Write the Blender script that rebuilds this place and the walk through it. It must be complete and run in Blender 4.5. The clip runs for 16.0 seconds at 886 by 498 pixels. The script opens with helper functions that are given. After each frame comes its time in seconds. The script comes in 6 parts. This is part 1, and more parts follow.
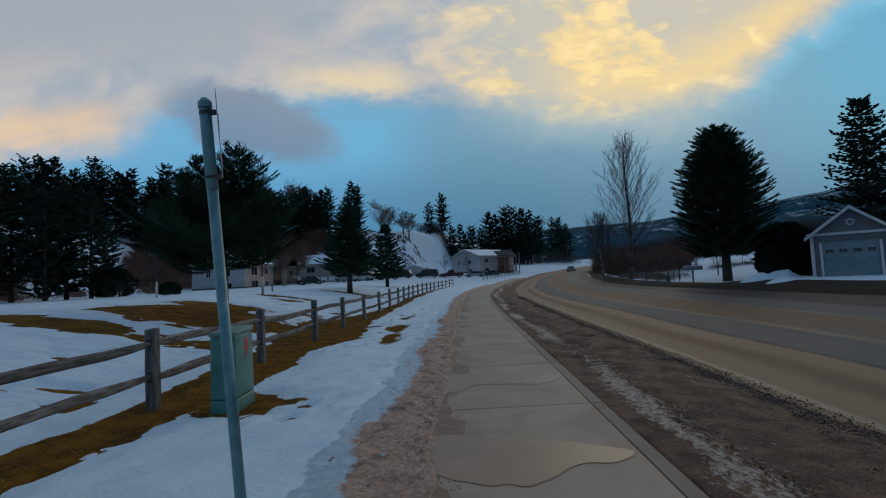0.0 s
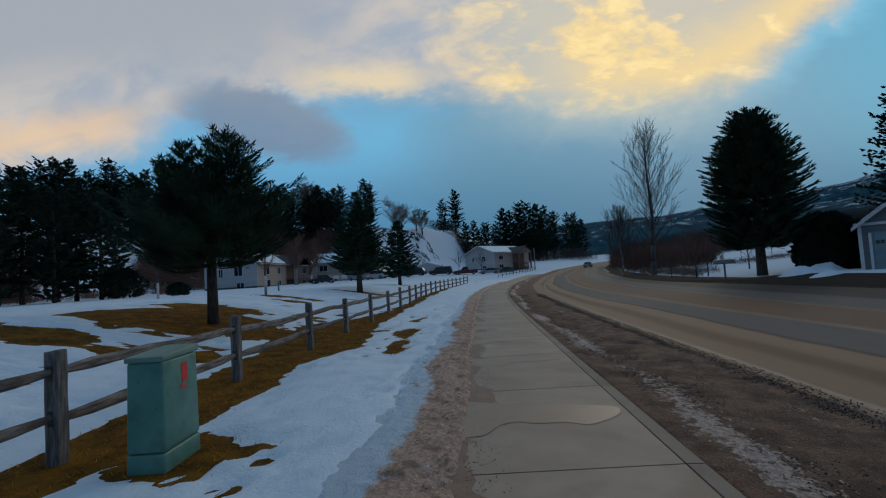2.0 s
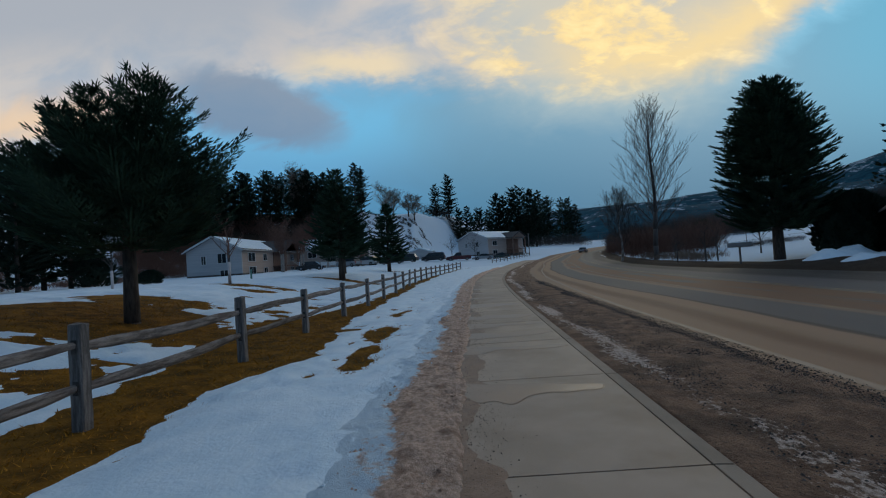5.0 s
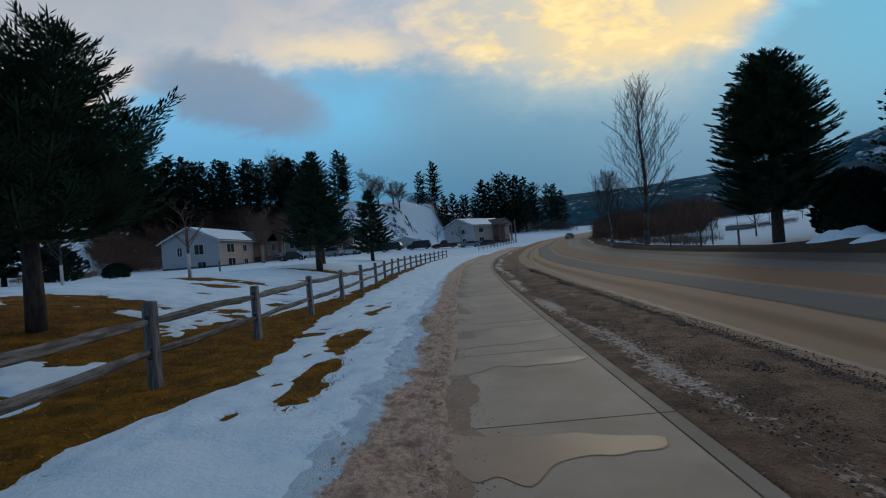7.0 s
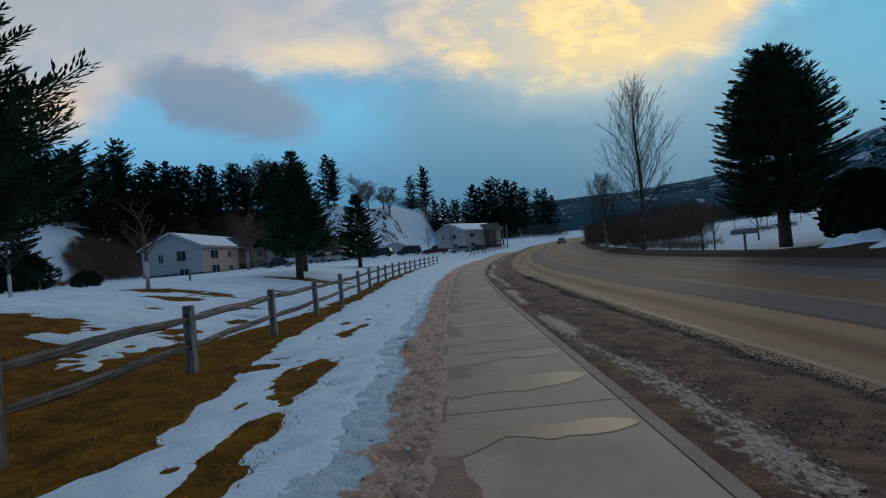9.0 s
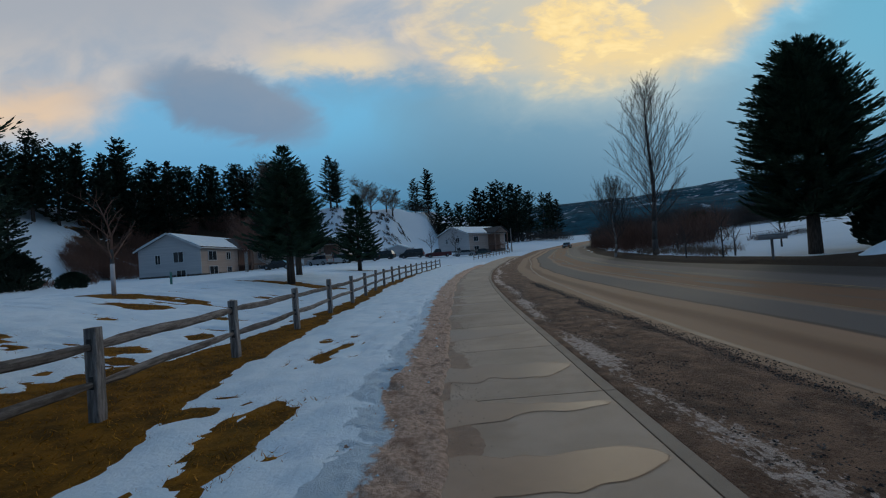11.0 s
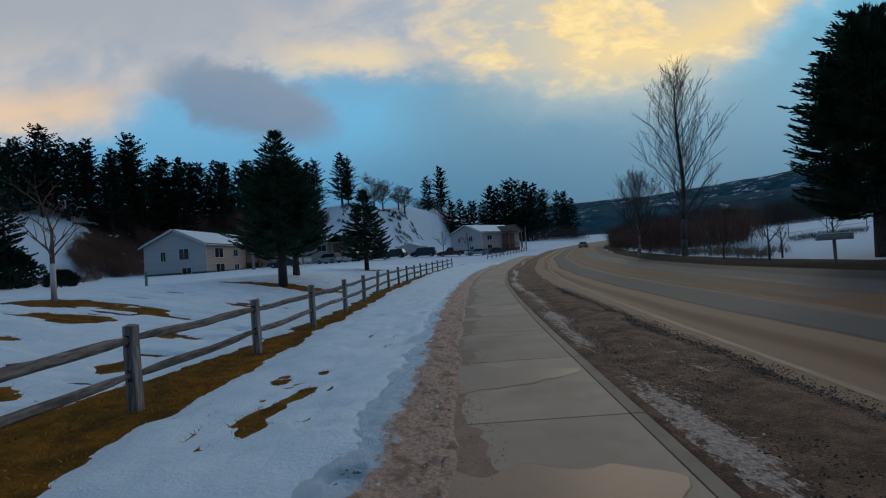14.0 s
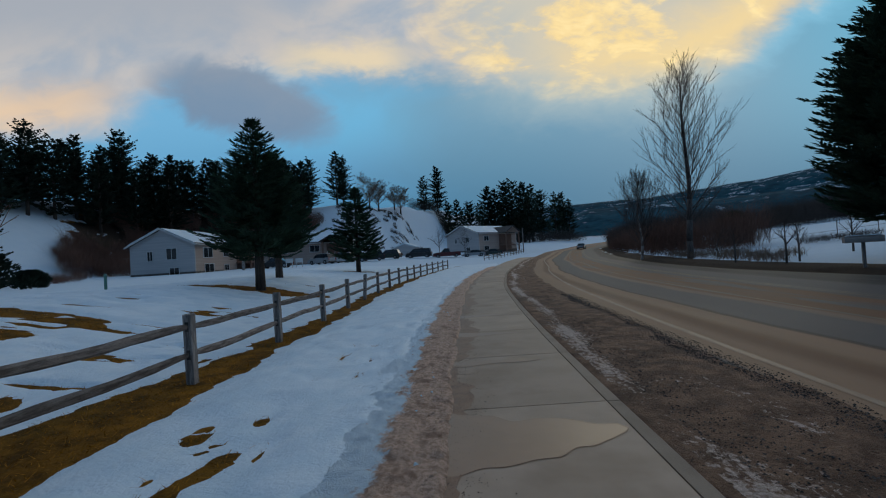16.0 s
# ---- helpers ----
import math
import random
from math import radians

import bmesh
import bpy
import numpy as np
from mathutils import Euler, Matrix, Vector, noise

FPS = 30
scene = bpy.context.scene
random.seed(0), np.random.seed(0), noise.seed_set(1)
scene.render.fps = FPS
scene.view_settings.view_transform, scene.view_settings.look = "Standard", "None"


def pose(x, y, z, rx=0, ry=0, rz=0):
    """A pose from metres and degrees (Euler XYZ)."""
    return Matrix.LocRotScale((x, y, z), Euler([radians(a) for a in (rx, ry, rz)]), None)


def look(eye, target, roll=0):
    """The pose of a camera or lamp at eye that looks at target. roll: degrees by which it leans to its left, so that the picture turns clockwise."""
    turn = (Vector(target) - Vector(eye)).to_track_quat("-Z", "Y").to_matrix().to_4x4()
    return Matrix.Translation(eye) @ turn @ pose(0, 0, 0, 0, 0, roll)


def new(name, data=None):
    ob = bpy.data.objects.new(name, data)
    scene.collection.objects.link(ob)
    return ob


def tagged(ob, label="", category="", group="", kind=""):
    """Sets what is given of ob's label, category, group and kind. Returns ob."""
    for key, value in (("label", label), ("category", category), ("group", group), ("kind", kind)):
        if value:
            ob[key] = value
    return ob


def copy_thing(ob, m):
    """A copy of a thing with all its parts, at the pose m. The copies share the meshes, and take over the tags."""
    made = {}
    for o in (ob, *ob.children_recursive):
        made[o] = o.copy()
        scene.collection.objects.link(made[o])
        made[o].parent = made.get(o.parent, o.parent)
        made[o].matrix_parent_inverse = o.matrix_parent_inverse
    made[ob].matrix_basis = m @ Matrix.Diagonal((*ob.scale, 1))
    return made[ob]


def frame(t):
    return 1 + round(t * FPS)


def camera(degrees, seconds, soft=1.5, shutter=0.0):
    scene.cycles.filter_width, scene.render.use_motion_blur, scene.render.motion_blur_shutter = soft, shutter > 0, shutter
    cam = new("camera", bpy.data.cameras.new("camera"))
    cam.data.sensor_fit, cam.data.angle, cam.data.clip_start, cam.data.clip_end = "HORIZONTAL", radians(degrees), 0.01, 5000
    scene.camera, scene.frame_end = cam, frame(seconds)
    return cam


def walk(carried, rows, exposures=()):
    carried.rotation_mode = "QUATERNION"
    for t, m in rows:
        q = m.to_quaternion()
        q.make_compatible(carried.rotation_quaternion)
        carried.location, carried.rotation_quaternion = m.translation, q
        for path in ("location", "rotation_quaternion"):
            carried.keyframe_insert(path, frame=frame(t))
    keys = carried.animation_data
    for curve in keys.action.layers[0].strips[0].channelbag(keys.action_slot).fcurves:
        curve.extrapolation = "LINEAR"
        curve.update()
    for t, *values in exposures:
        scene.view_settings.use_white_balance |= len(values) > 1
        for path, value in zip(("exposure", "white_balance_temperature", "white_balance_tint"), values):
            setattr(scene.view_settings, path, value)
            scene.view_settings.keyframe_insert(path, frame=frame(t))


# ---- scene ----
cam = camera(86.1, 16.0, soft=1.15)
PATH = [
    (0, (0.25, -4.997, 1.397), (0.194, -3.002, 1.52), -2.9),
    (0.5, (0.19, -4.594, 1.391), (0.123, -2.6, 1.526), -2.3),
    (1, (0.199, -4.163, 1.385), (0.187, -2.168, 1.526), -2.6),
    (1.5, (0.2, -3.746, 1.395), (0.085, -1.753, 1.507), -3.2),
    (2, (0.187, -3.305, 1.405), (0.073, -1.312, 1.52), -3.5),
    (2.5, (0.247, -2.855, 1.393), (0.17, -0.86, 1.517), -3.6),
    (3, (0.213, -2.44, 1.41), (0.093, -0.446, 1.497), -3.0),
    (3.5, (0.228, -1.959, 1.383), (0.111, 0.035, 1.486), -3.2),
    (6, (0.162, 0.425, 1.343), (0.127, 2.424, 1.355), -4.5),
    (6.5, (0.209, 0.864, 1.35), (0.203, 2.864, 1.351), -4.9),
    (7, (0.203, 1.3, 1.345), (0.168, 3.3, 1.346), -4.6),
    (7.5, (0.197, 1.753, 1.367), (0.2, 3.753, 1.386), -4.8),
    (8, (0.219, 2.187, 1.371), (0.187, 4.187, 1.38), -5.1),
    (8.5, (0.204, 2.646, 1.37), (0.152, 4.646, 1.374), -4.8),
    (9, (0.253, 3.062, 1.387), (0.257, 5.062, 1.407), -4.8),
    (11.5, (0.299, 5.343, 1.425), (0.275, 7.342, 1.461), -3.8),
    (12, (0.329, 5.779, 1.455), (0.257, 7.778, 1.484), -3.4),
    (12.5, (0.321, 6.27, 1.434), (0.236, 8.268, 1.478), -2.8),
    (13, (0.345, 6.73, 1.44), (0.273, 8.728, 1.489), -3.0),
    (13.5, (0.351, 7.188, 1.461), (0.238, 9.184, 1.488), -3.5),
    (14, (0.349, 7.663, 1.48), (0.286, 9.662, 1.513), -3.8),
    (14.5, (0.382, 8.093, 1.475), (0.309, 10.092, 1.492), -3.5),
    (15, (0.346, 8.579, 1.453), (0.219, 10.575, 1.466), -3.4),
    (15.5, (0.365, 9.103, 1.482), (0.343, 11.102, 1.511), -3.7),
    (16, (0.397, 9.495, 1.51), (0.349, 11.494, 1.546), -3.5),
]
walk(cam, [(t, look(e, g, r)) for t, e, g, r in PATH], [(0, 0.22, 5950, 6), (3.7, 0.25, 5950, 6), (6.3, 0.38, 5950, 6), (9.2, 0.33, 5950, 6), (11.8, 0.24, 5950, 6), (16, 0.25, 5950, 6)])

# ---- sky and light ----
SUN_AZ, SUN_EL = radians(27), radians(20)
world = bpy.data.worlds.new("world")
scene.world = world
world.use_nodes = True


class Nodes:
    """Short hand for building a node tree."""

    def __init__(self, tree):
        self.tree = tree

    def add(self, kind):
        return self.tree.nodes.new(kind)

    def put(self, socket, value):
        if isinstance(value, bpy.types.NodeSocket):
            self.tree.links.new(value, socket)
        elif isinstance(value, (tuple, list)) and len(value) == 3 and socket.type == "RGBA":
            socket.default_value = (*value, 1)
        else:
            socket.default_value = value

    def math(self, op, a, b=0.0, c=0.0, clamp=False):
        n = self.add("ShaderNodeMath")
        n.operation, n.use_clamp = op, clamp
        for s, v in zip(n.inputs, (a, b, c)):
            self.put(s, v)
        return n.outputs[0]

    def step(self, value, low, high, out_low=0.0, out_high=1.0):
        n = self.add("ShaderNodeMapRange")
        n.interpolation_type = "SMOOTHSTEP"
        for s, v in zip(n.inputs, (value, low, high, out_low, out_high)):
            self.put(s, v)
        return n.outputs[0]

    def mix(self, f, a, b, blend="MIX"):
        n = self.add("ShaderNodeMix")
        n.data_type, n.blend_type = "RGBA", blend
        self.put(n.inputs[0], f), self.put(n.inputs[6], a), self.put(n.inputs[7], b)
        return n.outputs[2]

    def noise(self, vector, scale, detail=4.0, rough=0.55, distort=0.0):
        n = self.add("ShaderNodeTexNoise")
        if vector is not None:
            self.put(n.inputs["Vector"], vector)
        self.put(n.inputs["Scale"], scale), self.put(n.inputs["Detail"], detail)
        self.put(n.inputs["Roughness"], rough), self.put(n.inputs["Distortion"], distort)
        return n.outputs[0]

    def scaled(self, vector, x, y, z):
        n = self.add("ShaderNodeMapping")
        self.put(n.inputs["Vector"], vector)
        n.inputs["Scale"].default_value = (x, y, z)
        return n.outputs[0]


def srgb(r, g, b):
    return tuple(((c / 255 + 0.055) / 1.055) ** 2.4 if c > 10 else c / 255 / 12.92 for c in (r, g, b))


def build_sky():
    w = Nodes(world.node_tree)
    bg = world.node_tree.nodes["Background"]
    sky = w.add("ShaderNodeTexSky")
    sky.sky_type, sky.sun_disc, sky.sun_elevation, sky.sun_rotation = "NISHITA", False, SUN_EL, SUN_AZ
    way = w.add("ShaderNodeTexCoord").outputs["Generated"]
    xyz = w.add("ShaderNodeSeparateXYZ")
    w.put(xyz.inputs[0], way)
    x, y, z = xyz.outputs
    # u runs to the side and v upwards on a plane that stands before the walker
    deep = w.math("MAXIMUM", y, 0.08)
    u, v = w.math("DIVIDE", x, deep), w.math("DIVIDE", z, deep)
    plane = w.add("ShaderNodeCombineXYZ")
    w.put(plane.inputs[0], u), w.put(plane.inputs[1], v)
    flat = plane.outputs[0]

    def centred(vector, scale, detail, rough, distort=0.0):
        return w.math("SUBTRACT", w.noise(vector, scale, detail, rough, distort), 0.5)

    def total(*terms):
        out = terms[0]
        for term in terms[1:]:
            out = w.math("ADD", out, term)
        return out

    def times(value, k):
        return w.math("MULTIPLY", value, k)

    soft = centred(w.scaled(way, 1, 1, 2.0), 4, 4, 0.5)
    zz = w.math("ADD", z, times(soft, 0.10))
    billow = centred(w.scaled(flat, 1, 1.5, 1), 4.5, 5, 0.55, 0.6)
    curl = centred(w.scaled(flat, 1, 1.7, 1), 8.5, 4.5, 0.55, 0.7)
    wisp = centred(w.scaled(flat, 1, 2.2, 1), 26, 5, 0.6, 0.4)
    # dusk air, bluer to one side, with grey mist under the cloud sheet ahead
    clear = w.mix(w.step(v, 0.02, 0.36), srgb(66, 118, 154), srgb(112, 162, 192))
    mist = w.mix(w.step(v, 0.02, 0.36), srgb(58, 104, 132), srgb(112, 146, 164))
    col = w.mix(w.step(total(u, times(billow, 0.5)), -0.42, 0.12), clear, mist)
    col = w.mix(w.math("MULTIPLY", w.step(u, 0.5, 0.95), w.step(v, 0.05, 0.42)), col, srgb(104, 160, 182))
    col = w.mix(0.03, col, w.mix(1.0, sky.outputs[0], (0.06, 0.06, 0.06), "MULTIPLY"))
    # clear cyan opening beside the grey cloud
    gap = w.math("MULTIPLY", w.step(w.math("ABSOLUTE", w.math("ADD", u, 0.22)), 0.24, 0.02), w.step(w.math("ABSOLUTE", w.math("SUBTRACT", total(v, times(billow, 0.12)), 0.30)), 0.12, 0.0))
    col = w.mix(times(gap, 0.36), col, srgb(108, 178, 210))
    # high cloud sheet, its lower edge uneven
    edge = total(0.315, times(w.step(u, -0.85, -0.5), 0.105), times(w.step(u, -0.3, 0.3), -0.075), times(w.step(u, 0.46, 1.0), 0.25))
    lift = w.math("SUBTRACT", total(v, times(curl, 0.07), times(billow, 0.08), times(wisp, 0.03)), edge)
    sheet_col = w.mix(w.step(total(times(billow, 1.2), times(curl, 0.5)), -0.3, 0.3), srgb(146, 157, 170), srgb(196, 183, 172))
    sheet_col = w.mix(w.math("MULTIPLY", w.step(v, 0.38, 0.62), w.step(u, 0.0, -0.5)), sheet_col, srgb(158, 158, 162))
    rim = w.math("MULTIPLY", w.step(w.math("ABSOLUTE", w.math("ADD", lift, 0.02)), 0.07, 0.0), w.step(u, 0.45, 0.75))
    col = w.mix(times(rim, 0.5), col, srgb(140, 190, 210))
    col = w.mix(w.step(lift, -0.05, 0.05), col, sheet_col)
    # lit mist that hangs under the bright cloud
    halo = w.math("MULTIPLY", w.step(lift, -0.13, 0.01), w.math("MULTIPLY", w.step(u, -0.05, 0.25), w.step(u, 0.75, 0.45)))
    col = w.mix(times(halo, 0.7), col, srgb(178, 182, 174))
    # golden cloud near the hidden sun, broken by greyer holes
    gold = w.math("MULTIPLY", w.step(lift, -0.04, 0.06), w.math("MULTIPLY", w.step(total(u, times(billow, 0.5)), -0.16, 0.26), w.step(u, 0.95, 0.70)))
    hole = w.step(total(times(curl, 1.0), times(wisp, 0.5), times(billow, 1.1)), -0.14, 0.22)
    hole = w.math("MAXIMUM", hole, times(w.math("MULTIPLY", w.step(lift, 0.16, 0.04), w.step(u, 0.1, 0.4)), 0.85))
    glow = w.mix(hole, srgb(196, 184, 164), (0.87, 0.60, 0.245))
    bright = w.step(total(curl, times(wisp, 0.3), times(billow, 0.5)), 0.0, 0.3)
    glow = w.mix(times(bright, 0.7), glow, (1.02, 0.76, 0.36))
    col = w.mix(times(gold, 0.92), col, glow)
    cream = w.math("MULTIPLY", w.step(w.math("ABSOLUTE", w.math("SUBTRACT", lift, 0.03)), 0.05, 0.0), w.math("MULTIPLY", w.step(u, -0.42, -0.25), w.step(u, 0.0, -0.15)))
    col = w.mix(times(cream, 0.75), col, srgb(226, 200, 158))
    # peach light low on the sheet to the far side
    peach = w.math("MULTIPLY", w.step(total(u, times(billow, 0.3)), -0.62, -0.86), w.step(w.math("ABSOLUTE", w.math("SUBTRACT", total(v, times(curl, 0.12)), 0.375)), 0.085, 0.0))
    col = w.mix(times(peach, 0.75), col, srgb(222, 186, 148))
    # one grey cloud, leaning down to its thin end
    du = total(u, 0.435, times(curl, 0.10), times(billow, 0.12))
    dv = total(v, -0.362, times(du, 0.30), times(curl, 0.06), times(wisp, 0.02))
    du, dv = w.math("DIVIDE", du, 0.20), w.math("DIVIDE", dv, 0.088)
    r2 = w.math("ADD", w.math("MULTIPLY", du, du), w.math("MULTIPLY", dv, dv))
    grey = w.math("MULTIPLY", w.step(r2, 1.35, 0.35), w.step(y, 0.0, 0.2))
    col = w.mix(times(grey, 0.95), col, w.mix(w.step(dv, -1.0, 1.0), srgb(112, 130, 150), srgb(130, 138, 150)))
    # dim and smooth behind the walker, out of view, to lower the ground light
    col = w.mix(w.step(y, 0.2, -0.3), col, w.mix(w.step(zz, 0.0, 0.5), srgb(50, 86, 118), srgb(84, 106, 130)))
    # unseen sky overhead, darkened like cloud so less light reaches the ground
    col = w.mix(w.step(z, 0.5, 0.8), col, w.mix(w.step(soft, -0.3, 0.3), srgb(80, 107, 135), srgb(106, 124, 144)))
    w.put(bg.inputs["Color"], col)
    bg.inputs["Strength"].default_value = 1.0


build_sky()
sun = new("sun", bpy.data.lights.new("sun", "SUN"))
sun.data.energy, sun.data.angle, sun.data.color = 0.22, radians(30), (1.0, 0.86, 0.66)
sun.matrix_world = look((60 * math.sin(SUN_AZ), 60 * math.cos(SUN_AZ), 60 * math.tan(SUN_EL)), (0, 0, 0))

# ---- materials ----


def material(name, colors, scale=5.0, rough=0.8, bump=0.0, bump_scale=40.0, metal=0.0, detail=5.0, stretch=(1, 1, 1), low=0.35, high=0.65, vary=0.0, stain=None, stain_scale=0.8, spec=0.5, deep=0.02, island=0.0):
    """A noise mix of two colours, with finer grain, a larger stain, bump and change from object to object."""
    m = bpy.data.materials.new(name)
    m.use_nodes = True
    w = Nodes(m.node_tree)
    b = m.node_tree.nodes["Principled BSDF"]
    co = w.scaled(w.add("ShaderNodeTexCoord").outputs["Object"], *stretch)
    n = w.noise(co, scale, detail)
    col = w.mix(w.step(n, low, high), colors[0], colors[1])
    if len(colors) > 2:
        col = w.mix(w.math("MULTIPLY", w.step(w.noise(co, scale * 7, 3), 0.5, 0.75), 0.6), col, colors[2])
    if stain:
        col = w.mix(w.math("MULTIPLY", w.step(w.noise(co, stain_scale, 4), 0.5, 0.68), 0.7), col, stain)
    if vary:
        r = w.add("ShaderNodeObjectInfo").outputs["Random"]
        hsv = w.add("ShaderNodeHueSaturation")
        w.put(hsv.inputs["Value"], w.step(r, 0, 1, 1 - vary, 1 + vary)), w.put(hsv.inputs["Color"], col)
        col = hsv.outputs[0]
    if island:
        r = w.add("ShaderNodeNewGeometry").outputs["Random Per Island"]
        hsv = w.add("ShaderNodeHueSaturation")
        w.put(hsv.inputs["Value"], w.step(r, 0, 1, 1 - island, 1 + island)), w.put(hsv.inputs["Color"], col)
        col = hsv.outputs[0]
    w.put(b.inputs["Base Color"], col)
    w.put(b.inputs["Roughness"], w.math("ADD", rough, w.math("MULTIPLY", w.math("SUBTRACT", n, 0.5), 0.25), clamp=True))
    b.inputs["Metallic"].default_value = metal
    b.inputs["Specular IOR Level"].default_value = spec
    if bump:
        bn = w.add("ShaderNodeBump")
        bn.inputs["Strength"].default_value = min(1, bump)
        bn.inputs["Distance"].default_value = deep
        w.put(bn.inputs["Height"], w.noise(co, bump_scale, 6, 0.65))
        w.put(b.inputs["Normal"], bn.outputs[0])
    return m


SNOW = material("snow", [(0.68, 0.80, 0.885), (0.79, 0.875, 0.935)], 1.6, 0.55, 0.6, 22, stain=(0.63, 0.74, 0.83), stain_scale=2.3, deep=0.04)
STRAW = material("dead_grass_blades", [(0.28, 0.112, 0.006), (0.42, 0.19, 0.022)], 8.0, 0.95, island=0.5, spec=0.15)
SLUSH = material("dirty_slush", [(0.47, 0.275, 0.178), (0.76, 0.51, 0.37), (0.88, 0.73, 0.62)], 26.0, 0.75, 1.0, 70, deep=0.03, stain=(0.27, 0.150, 0.095), stain_scale=5.0, low=0.32, high=0.66, spec=0.25)


def whiten_slush():
    """The slush turns to clean snow away from the footway, by its own measure of dirt."""
    w = Nodes(SLUSH.node_tree)
    b = SLUSH.node_tree.nodes["Principled BSDF"]
    old = b.inputs["Base Color"].links[0].from_socket
    clean = w.add("ShaderNodeAttribute")
    clean.attribute_name = "clean"
    co = w.add("ShaderNodeTexCoord").outputs["Object"]
    f = w.step(w.math("ADD", clean.outputs["Fac"], w.math("MULTIPLY", w.math("SUBTRACT", w.noise(co, 6, 7, 0.75), 0.5), 1.7)), 0.35, 0.65)
    w.put(b.inputs["Base Color"], w.mix(f, old, (0.73, 0.83, 0.90)))


whiten_slush()
CONCRETE = material("concrete", [(0.368, 0.264, 0.186), (0.442, 0.322, 0.234)], 1.3, 0.62, 0.2, 140, vary=0.07, stain=(0.300, 0.206, 0.138), stain_scale=0.9, spec=0.3)
KERB = material("kerb_concrete", [(0.255, 0.185, 0.130), (0.325, 0.240, 0.172)], 2.0, 0.75, 0.3, 100, vary=0.08)
WET = material("wet_concrete", [(0.290, 0.172, 0.104), (0.345, 0.210, 0.132)], 1.4, 0.40, 0.0, spec=0.36)
DAMP = material("damp_concrete", [(0.215, 0.116, 0.068), (0.300, 0.176, 0.110), (0.16, 0.09, 0.055)], 5.0, 0.5, 0.3, 90, spec=0.3)
TIDE = material("puddle_tide_line", [(0.195, 0.108, 0.064), (0.26, 0.152, 0.094)], 4.0, 0.5, spec=0.3)
MUD = material("roadside_mud", [(0.140, 0.071, 0.041), (0.295, 0.166, 0.100), (0.40, 0.25, 0.16)], 3.2, 0.8, 1.0, 34, stain=(0.066, 0.035, 0.021), stain_scale=1.4, deep=0.05, spec=0.25, detail=8.0)


def crust_mud():
    """Crusts of dirty ice on the mud, thick where the sheet's own measure of ice is high, and dark flecks of grit."""
    w = Nodes(MUD.node_tree)
    b = MUD.node_tree.nodes["Principled BSDF"]
    old = b.inputs["Base Color"].links[0].from_socket
    ice = w.add("ShaderNodeAttribute")
    ice.attribute_name = "ice"
    co = w.add("ShaderNodeTexCoord").outputs["Object"]
    fleck = w.step(w.noise(co, 45, 3, 0.6), 0.56, 0.66)
    base = w.mix(w.math("MULTIPLY", fleck, 0.75), old, (0.040, 0.027, 0.020))
    ragged = w.math("SUBTRACT", w.noise(w.scaled(co, 1, 0.6, 1), 16, 7, 0.72), 0.5)
    f = w.step(w.math("ADD", ice.outputs["Fac"], w.math("MULTIPLY", ragged, 1.6)), 0.02, 0.12)
    white = w.mix(w.step(w.noise(co, 22, 5, 0.7), 0.35, 0.65), (0.42, 0.29, 0.215), (0.82, 0.66, 0.56))
    w.put(b.inputs["Base Color"], w.mix(w.math("MULTIPLY", f, 0.9), base, white))


crust_mud()
STONE = material("gravel_stone", [(0.034, 0.028, 0.025), (0.10, 0.082, 0.070)], 9.0, 0.85, 0.3, 80, island=0.75)
WOOD = material("weathered_wood", [(0.135, 0.118, 0.108), (0.34, 0.30, 0.275), (0.075, 0.062, 0.055)], 5.0, 0.85, 0.8, 30, stretch=(6, 6, 0.8), vary=0.2)
RAILWOOD = material("weathered_rail_wood", [(0.105, 0.080, 0.066), (0.30, 0.25, 0.215), (0.06, 0.048, 0.04)], 4.0, 0.85, 0.8, 30, stretch=(6, 0.9, 6), vary=0.25)
BARK = material("bark", [(0.045, 0.034, 0.027), (0.10, 0.078, 0.062)], 6.0, 0.95, 0.9, 25, stretch=(3, 3, 0.6))
GREYBARK = material("grey_bark", [(0.050, 0.043, 0.040), (0.115, 0.10, 0.092)], 6.0, 0.95, 0.5, 25, stretch=(3, 3, 0.6))
BIRCHBARK = material("pale_bark", [(0.22, 0.19, 0.17), (0.36, 0.32, 0.29), (0.08, 0.065, 0.06)], 4.0, 0.9, 0.4, 25, stretch=(1, 1, 3))
REDTWIG = material("reddish_twigs", [(0.115, 0.060, 0.042), (0.205, 0.108, 0.078)], 3.0, 0.95)
TWIG = material("brown_twigs", [(0.052, 0.043, 0.038), (0.095, 0.078, 0.068)], 3.0, 0.95)
TAN_TWIG = material("tan_twigs", [(0.16, 0.115, 0.085), (0.23, 0.17, 0.13)], 0.5, 0.95)
NEEDLE = material("spruce_needles", [(0.024, 0.048, 0.028), (0.060, 0.104, 0.060), (0.085, 0.130, 0.082)], 2.5, 0.8, spec=0.25)
NEEDLE_DARK = material("pine_needles", [(0.020, 0.036, 0.024), (0.045, 0.066, 0.042), (0.060, 0.082, 0.052)], 0.6, 0.85, vary=0.25, spec=0.25)

# ---- plan ----
KY = [-80, -20, 0, 10, 20, 32, 47, 76, 122, 158, 200, 300]
KX = [1.1, 1.5, 1.74, 1.87, 2.08, 2.72, 4.45, 9.8, 22, 38, 64, 145]
_TY = np.arange(-80, 300, 0.5)
_TX = np.interp(_TY, KY, KX)
_TX = np.convolve(np.pad(_TX, 10, mode="edge"), np.ones(21) / 21, mode="valid")


def kerb_x(y):
    """The outer edge of the kerb."""
    return np.interp(y, _TY, _TX)


